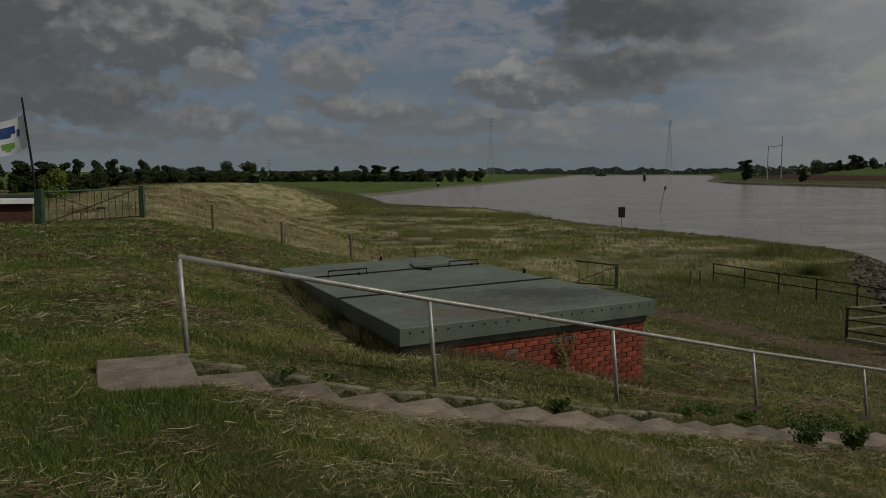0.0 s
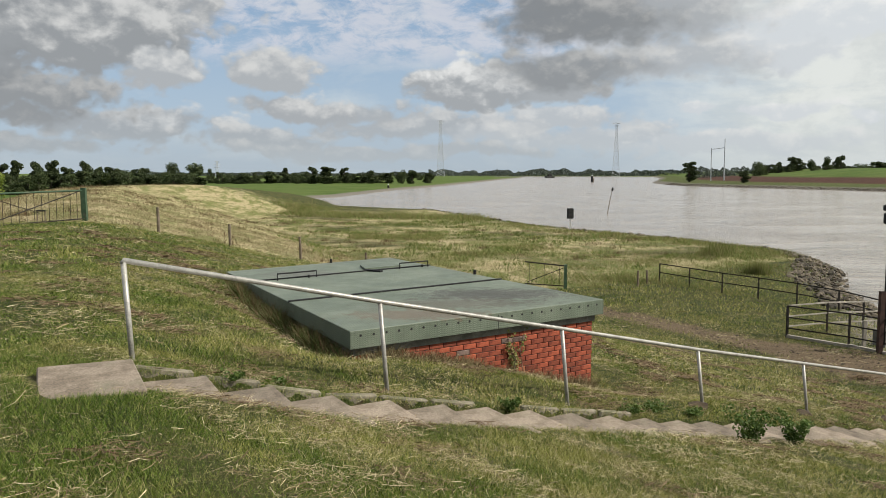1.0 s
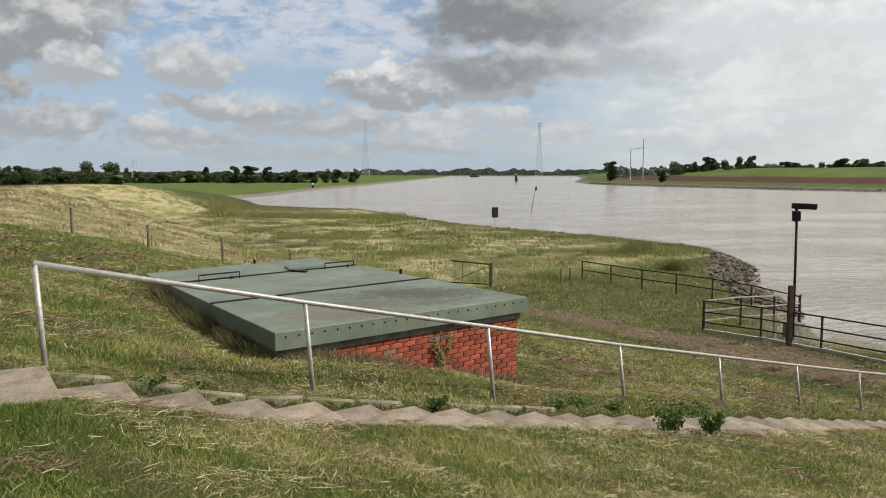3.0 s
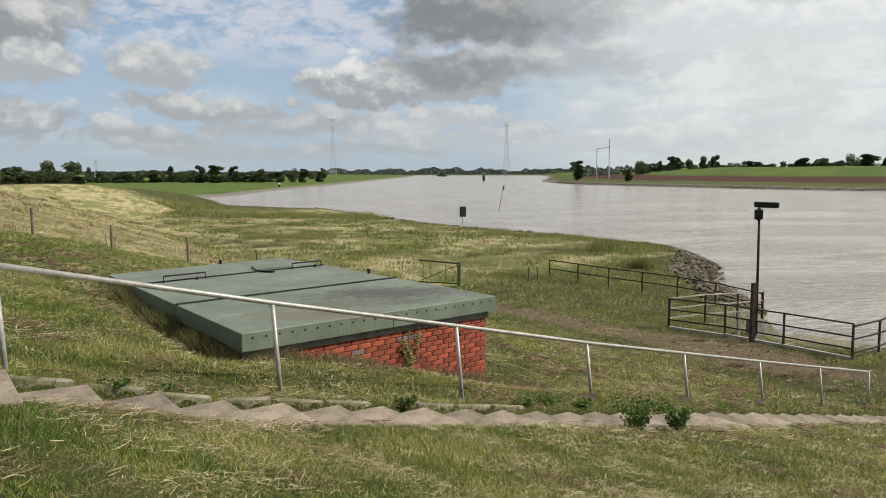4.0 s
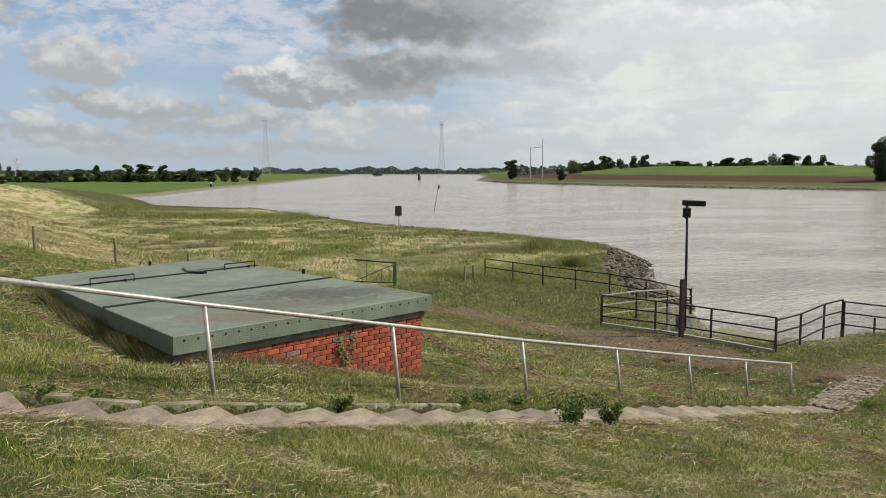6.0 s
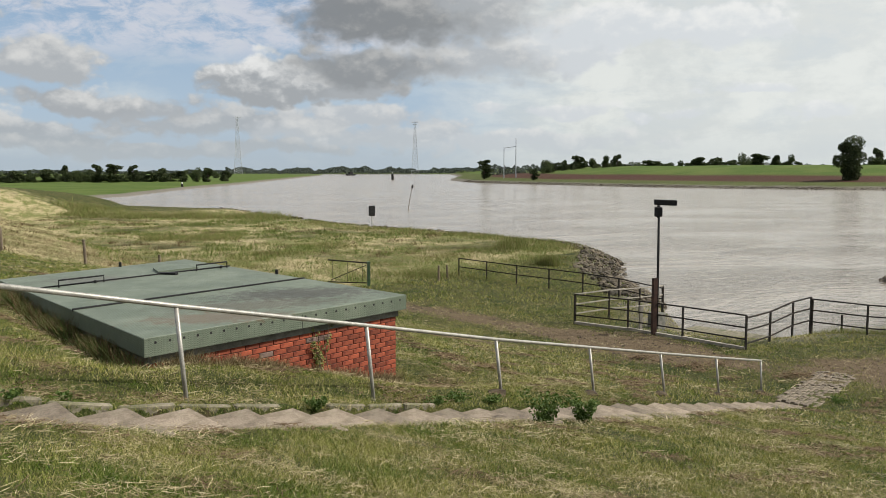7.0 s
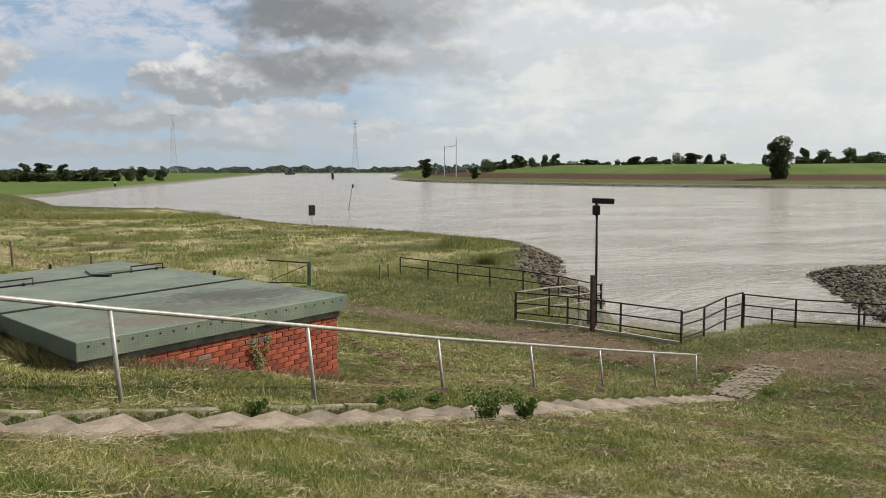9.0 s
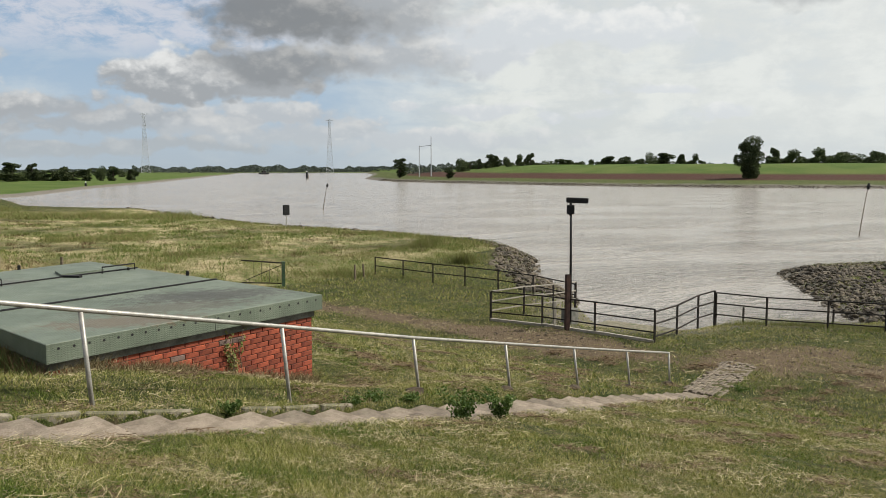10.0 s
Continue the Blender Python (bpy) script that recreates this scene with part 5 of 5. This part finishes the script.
def free(x, y):
    """Where grass may stand: not on the stairs, the lid, the slab or in water."""
    u, v = U.x * x + U.y * y, V.x * x + V.y * y
    ok = ~((v > 6.64 - 0.30 * (u < 1.5)) & (v < 7.54) & (u > 0.74) & (u < 20.8))
    ring = [tuple(c) for c in CORNERS]
    ok &= ~inside(x, y, ring)
    ok &= ~((u > 20.7) & (u < 24.6) & (v > 6.6) & (v < 7.65))
    return ok & ~inside(x, y, RIVER)


def tint(x, y):
    return waves(x, y, 1.3, 3.0) + 0.6 * waves(x, y, 0.45, 9.0)


g = np.random.default_rng(12)
groups = []
for count, r0, r1, h, w in ((60000, 0.3, 2.6, 0.055, 0.0044), (480000, 2.6, 9.0, 0.046, 0.0044), (380000, 9.0, 17.0, 0.052, 0.0074), (280000, 17.0, 36.0, 0.070, 0.017), (90000, 36.0, 50.0, 0.09, 0.03)):
    x, y = scatter(g, count, r0, r1) if r0 > 1 else scatter(g, count, r0, 7.0, 74, 318)
    z, mk = lay(x, y)
    u, v = U.x * x + U.y * y, V.x * x + V.y * y
    k = free(x, y) & (g.random(count) > np.clip(mk["mud"] * 1.25, 0, 0.97)) & (v < 31.2)
    x, y = x[k], y[k]
    hh = h * (0.45 + 0.9 * g.random(len(x))) * (1 + 0.45 * tint(x, y))
    groups.append(blades(g, x, y, np.clip(hh, 0.02, 0.2), w * (0.7 + 0.6 * g.random(len(x))), 1.1))
co = np.concatenate([c for c, _ in groups])
tagged(new("grass", raw_mesh("grass", co, np.arange(len(co)).reshape(-1, 3), GRASS)), "short mown green grass of the dike", "grass", kind="stuff")

groups = []
for count, r0, r1, l, w in ((120000, 2.6, 9.0, 0.12, 0.0034), (100000, 9.0, 17.0, 0.14, 0.0060), (90000, 17.0, 36.0, 0.18, 0.012)):
    x, y = scatter(g, count, r0, r1)
    u, v = U.x * x + U.y * y, V.x * x + V.y * y
    drift = 1.1 * waves(x, y, 1.1, 5.0) + 1.1 * waves(x, y, 0.31, 2.0) + g.normal(0, 0.85, count)
    k = free(x, y) & (drift > 0.62) & (v < 31.2)
    x, y = x[k], y[k]
    n = len(x)
    groups.append(strands(g, x, y, l * (0.25 + g.random(n) ** 2 * 1.5), w * (0.6 + 0.7 * g.random(n)), 0.015 + 0.05 * g.random(n), 3.1 * waves(x, y, 0.8, 7.0)))
co, f = joined(groups)
tagged(new("cut_straw", raw_mesh("cut_straw", co, f, STRAW)), "pale dry stalks left lying after mowing", "straw", kind="stuff")

# long grass on the dike and meadow beyond the wire fence: straw-coloured drifts with green between
dry, fresh = [], []
for count, r0, r1, h, w in ((130000, 27, 60, 0.095, 0.017), (110000, 60, 130, 0.12, 0.036)):
    x, y = scatter(g, count, r0, r1, -42, 40)
    u, v = U.x * x + U.y * y, V.x * x + V.y * y
    clump = waves(x, y * 0.7, 2.6, 1.0) + 0.8 * waves(x, y * 0.7, 0.9, 4.0)
    slope = (u - 0.205 * (v - 10)) < 17
    k = free(x, y) & (v > 30.8)
    patch = clump + g.normal(0, 0.35, count)
    for out_, sel in ((dry, k & (slope | (patch > -0.15)) & (patch > -0.9)), (fresh, k & ~slope & (patch < -0.25))):
        n = int(sel.sum())
        out_.append(blades(g, x[sel], y[sel], h * (0.4 + 0.9 * g.random(n)) * (1 + 0.5 * np.abs(clump[sel]) + 1.6 * smooth(waves(x[sel], y[sel], 1.1, 8.0) + 0.5 * waves(x[sel], y[sel], 0.4, 3.0), 0.55, 0.95)), w * (0.6 + 0.7 * g.random(n)), 2.1))
MEADOW = islands("meadow_grass", [(0.085, 0.120, 0.026), (0.125, 0.160, 0.036), (0.17, 0.185, 0.052), (0.24, 0.22, 0.09)], 0.8, 0.3)
for name, sets, mat, label in (("dry_grass", dry, DRY, "dry yellow grass of the meadow and dike"), ("meadow_grass", fresh, MEADOW, "patches of green grass on the meadow")):
    co = np.concatenate([c for c, _ in sets])
    tagged(new(name, raw_mesh(name, co, np.arange(len(co)).reshape(-1, 3), mat)), label, "grass", kind="stuff")

# brown docks and dead stalks among the dry grass
DOCK = islands("dead_docks", [(0.085, 0.050, 0.028), (0.14, 0.085, 0.045), (0.10, 0.095, 0.035), (0.19, 0.14, 0.075)], 0.85, 0.2)
cx, cy = scatter(g, 900, 30, 115, -40, 32)
cu, cv = U.x * cx + U.y * cy, V.x * cx + V.y * cy
k = free(cx, cy) & (cv > 31.5) & (waves(cx, cy, 6.0, 2.0) + g.normal(0, 0.4, 900) > 0.0)
cx, cy = np.repeat(cx[k], 34), np.repeat(cy[k], 34)
n = len(cx)
far_ = np.hypot(cx, cy)
x, y = cx + g.normal(0, 0.22, n) * (1 + far_ / 90), cy + g.normal(0, 0.22, n) * (1 + far_ / 90)
co, f = blades(g, x, y, (0.10 + 0.24 * g.random(n)), 0.016 + far_ * 0.0004, 0.6)
tagged(new("dead_stalks", raw_mesh("dead_stalks", co, f, DOCK)), "brown dead stalks standing in the meadow", "weeds", kind="stuff")

# brown matted clumps in the mown grass
MATTED = islands("matted_stalks", [(0.075, 0.045, 0.024), (0.13, 0.082, 0.045), (0.20, 0.145, 0.085), (0.10, 0.07, 0.035)], 0.85, 0.1)
cx, cy = scatter(g, 420, 3.6, 26.0)
k = free(cx, cy)
cx, cy = np.repeat(cx[k], 130), np.repeat(cy[k], 130)
n = len(cx)
x, y = cx + g.normal(0, 0.20, n), cy + g.normal(0, 0.12, n)
k = free(x, y)
x, y = x[k], y[k]
n = len(x)
near_ = np.hypot(x, y)
co, f = strands(g, x, y, 0.06 + 0.13 * g.random(n), 0.0024 + 0.00045 * near_, 0.02 + 0.035 * g.random(n))
tagged(new("matted_stalks", raw_mesh("matted_stalks", co, f, MATTED)), "brown matted stalks lying in the mown grass", "straw", kind="stuff")

# green herbs in tufts over the meadow
TUFT = islands("green_herbs", [(0.055, 0.090, 0.018), (0.095, 0.135, 0.026), (0.15, 0.185, 0.040), (0.22, 0.22, 0.075)], 0.8, 0.3)
cx, cy = scatter(g, 1500, 38, 105, -8, 36)
cv = V.x * cx + V.y * cy
k = free(cx, cy) & (cv > 32.5) & (waves(cx * 0.6, cy, 5.0, 4.0) + g.normal(0, 0.35, 1500) > 0.05)
cx, cy = np.repeat(cx[k], 46), np.repeat(cy[k], 46)
n = len(cx)
far_ = np.hypot(cx, cy)
x, y = cx + g.normal(0, 0.30, n) * (1 + far_ / 80), cy + g.normal(0, 0.22, n) * (1 + far_ / 80)
k = free(x, y)
co, f = blades(g, x[k], y[k], 0.10 + 0.22 * g.random(k.sum()), 0.02 + far_[k] * 0.0005, 0.9)
tagged(new("herb_tufts", raw_mesh("herb_tufts", co, f, TUFT)), "green herb tufts over the meadow", "herbs", kind="stuff")

# clods on the trampled ground
x, y = scatter(g, 26000, 17.0, 36.0)
k = free(x, y) & (lay(x, y)[1]["mud"] > 0.25 + 0.4 * g.random(len(x)))
x, y = x[k][:5200], y[k][:5200]
base_ = np.array([(0, 0, 1), (1, 0, 0.1), (0.2, 1, 0), (-1, 0.3, 0.1), (-0.2, -1, 0)], float)
n = len(x)
turn = g.uniform(0, 6.283, n)
size = 0.02 + 0.05 * g.random(n) ** 3
pts = np.repeat(base_[None], n, 0) * (0.6 + 0.8 * g.random((n, 5, 1))) * size[:, None, None]
co = np.stack([pts[..., 0] * np.cos(turn)[:, None] - pts[..., 1] * np.sin(turn)[:, None] + x[:, None],
               pts[..., 0] * np.sin(turn)[:, None] + pts[..., 1] * np.cos(turn)[:, None] + y[:, None], pts[..., 2] * 0.7 + lay(x, y)[0][:, None]], -1).reshape(-1, 3)
f = (np.array([(0, 1, 2), (0, 2, 3), (0, 3, 4), (0, 4, 1)])[None] + 5 * np.arange(n)[:, None, None]).reshape(-1, 3)
SOIL = mottled("dark_soil", (0.030, 0.021, 0.012), (0.085, 0.061, 0.036), 3, 0.95, 0, 40, 0.5, 0.01)
tagged(new("soil_clods", raw_mesh("soil_clods", co, f, SOIL)), "loose dark clods of trampled soil", "soil", kind="stuff")

# green patches and reeds along the water
groups = []


def belt(line, width, count, h, w, seed, mean=0.0, lean=1.1):
    gg = np.random.default_rng(seed)
    pts = np.array(line, float)
    seg = np.hypot(*np.diff(pts, axis=0).T)
    k = gg.choice(len(seg), count, p=seg / seg.sum())
    d = pts[k + 1] - pts[k]
    n = np.stack([-d[:, 1], d[:, 0]], 1) / seg[k][:, None]
    xy = pts[k] + d * gg.random(count)[:, None] + n * (gg.normal(0, 1, count) * width)[:, None]
    x, y = xy[:, 0], xy[:, 1]
    c = waves(x, y, 2.0, seed) + gg.normal(0, 0.4, count)
    keep = free(x, y) & (c > -0.1 + mean)
    x, y, c = x[keep], y[keep], c[keep]
    return blades(gg, x, y, h * (0.3 + 0.6 * gg.random(len(x))) * (1 + 0.6 * np.clip(c, -0.8, 1.5)), w * (0.6 + 0.8 * gg.random(len(x))), lean)


groups.append(belt([(11.0, 98), (4, 107), (-9, 112), (-15, 122)], 2.0, 13000, 0.80, 0.06, 41, 0.0))
groups.append(belt([(-4, 75), (4.5, 73.5)], 1.6, 6000, 0.42, 0.035, 52, -0.5))
groups.append(belt([(-12, 138), (-16, 128)], 2.0, 4000, 0.8, 0.06, 53))
groups.append(belt([(26, 68), (19, 80), (13, 92)], 1.6, 10000, 0.30, 0.04, 42))
groups.append(belt([(20.5, 44), (26, 54), (27, 62), (25, 70)], 1.7, 12000, 0.30, 0.03, 43))
groups.append(belt([(20.4, 44.6), (21.0, 45.2)], 0.30, 2600, 1.0, 0.02, 44, -2.0, 0.45))
groups.append(belt([(21.4, 54.0), (23.2, 56.0)], 0.5, 2500, 0.95, 0.03, 45, -2.0, 0.5))
groups.append(belt([(14.5, 42.3), (16.1, 38.9), (17.8, 35.4), (18.8, 31.5)], 0.25, 3500, 0.26, 0.014, 46))
groups.append(belt([(2, 52), (8, 60), (13, 66)], 2.6, 12000, 0.28, 0.03, 47, 0.3))
groups.append(belt([(10, 43), (16, 50), (21, 56)], 2.8, 12000, 0.26, 0.026, 48, 0.3))
groups.append(belt([(9.5, 41.5), (13.5, 43.5)], 0.9, 5000, 0.45, 0.02, 49))
groups.append(belt([(40, 37), (48, 36)], 1.4, 4000, 0.25, 0.03, 50))
groups.append(belt([(21.9, 24.6), (24.5, 22.6), (28, 19.4)], 0.25, 4500, 0.28, 0.012, 51))
co = np.concatenate([c for c, _ in groups])
tagged(new("reeds", raw_mesh("reeds", co, np.arange(len(co)).reshape(-1, 3), REED)), "tufts of reeds and tall grass along the shore", "reeds", kind="stuff")

# grass fringe round the chamber
groups = []
for a, b, n, h, mat in ((CORNERS[0], CORNERS[3], 4200, 0.30, DOCK), (CORNERS[0], CORNERS[3], 3600, 0.26, HERB), (WALL_A, WALL_B, 4200, 0.18, DRY)):
    f = g.random(n)
    d = (b - a).normalized()
    side = Vector((d.y, -d.x)) if a is WALL_A else Vector((-d.y, d.x))
    off = 0.03 + np.abs(g.normal(0, 0.10, n))
    x = a.x + (b.x - a.x) * f + side.x * off
    y = a.y + (b.y - a.y) * f + side.y * off
    c = waves(x, y, 0.5, 6.0)
    k = c + g.normal(0, 0.4, n) > -0.3
    co, f = blades(g, x[k], y[k], h * (0.35 + 0.8 * g.random(k.sum())) * (1 + 0.4 * c[k]), 0.008 + 0.006 * g.random(k.sum()), 0.9)
    tagged(new("grass_fringe", raw_mesh("grass_fringe", co, f, mat)), "uncut dry grass and stalks standing against the chamber", "grass", kind="stuff")


# ---- single weeds ----
def weed(u, v, height, width, leaves, seed, label, mat=None):
    q, gg = random.Random(seed), np.random.default_rng(seed)
    x, y = P(u, v)
    w = thing("weed", on_ground(x, y, q.uniform(0, 360)), label, "plant", "weeds by the stairs")
    tips = []
    for i in range(7):
        a, r = q.uniform(0, 6.28), width / 2 * q.uniform(0.3, 1.0)
        tip = (r * math.cos(a), r * math.sin(a), height * q.uniform(0.6, 1.0))
        tips.append(tip)
        part("stem", Shape().tube([(0, 0, -0.05), (tip[0] * 0.4, tip[1] * 0.4, tip[2] * 0.55), tip], [0.006, 0.005, 0.002], 5), HERB, w)
    cs = [tuple(k * c for c in tip) for tip in tips for k in (0.2, 0.45, 0.7, 1.0)]
    co, f = leaf_cloud(gg, cs, [width * 0.17] * len(cs), leaves, 0.022, 0.7)
    part("foliage", raw_mesh("foliage", co, f, mat or HERB), None, w)
    return w


weed(9.0, 6.40, 0.40, 0.60, 1300, 1, "leafy dark green nettle growing between the steps")
weed(10.0, 6.40, 0.40, 0.52, 1100, 2, "leafy green nettle growing between the steps")
for k, (u, v, h, w) in enumerate(((2.6, 7.72, 0.08, 0.30), (6.0, 7.6, 0.12, 0.24), (8.2, 7.7, 0.10, 0.40), (8.8, 7.85, 0.10, 0.5), (3.2, 7.9, 0.07, 0.22), (21.6, 6.3, 0.12, 0.5), (9.6, 7.8, 0.10, 0.5), (11.6, 7.7, 0.08, 0.3))):
    weed(u, v, h, w, 300, 10 + k, "low green weed in the grass beside the steps")
# climber on the brick wall
d = (WALL_B - WALL_A).normalized()
foot = WALL_A + d * ((WALL_B - WALL_A).length * 0.63) - Vector((-d.y, d.x)) * 0.06
climber = thing("climber", pose(foot.x, foot.y, ground_z(foot.x, foot.y), 0, 0, math.degrees(math.atan2(d.y, d.x))), "thin dry climbing plant on the brick wall", "plant")
cs = []
q = random.Random(4)
for i in range(5):
    top = (q.uniform(-0.25, 0.2), -0.01, q.uniform(0.4, 0.85))
    part("stem", Shape().tube([(q.uniform(-0.2, 0.2), -0.02, -0.05), (top[0] * 0.3, 0.0, top[2] * 0.5), top], [0.007, 0.005, 0.003], 5), WOOD, climber)
    cs += [tuple(c * k for c in top) for k in (0.3, 0.5, 0.7, 1.0)]
co, f = leaf_cloud(np.random.default_rng(4), cs, [0.09] * len(cs), 420, 0.022, 1.0)
co[:, 1] = np.minimum(co[:, 1] * 0.5, 0.03)
part("foliage", raw_mesh("foliage", co, f, REED), None, climber)

# soil heaped at the feet of the lower rail posts
for i in (3, 4, 5, 6, 7):
    x, y = tops[i].x - 0.02, tops[i].y - 0.04
    q = random.Random(60 + i)
    bm = bmesh.new()
    bmesh.ops.create_icosphere(bm, subdivisions=2, radius=1.0)
    for v in bm.verts:
        k = q.uniform(0.8, 1.15)
        v.co = Vector((v.co.x * 0.22 * k, v.co.y * 0.14 * k, v.co.z * 0.10 * k))
    me = bpy.data.meshes.new("soil_heap")
    bm.to_mesh(me)
    bm.free()
    me.materials.append(SOIL)
    tagged(new("mound", me), "low dark mound of soil at a rail post", "mound", "soil mounds").matrix_basis = pose(x, y, ground_z(x, y) - 0.02, 0, 0, 30)
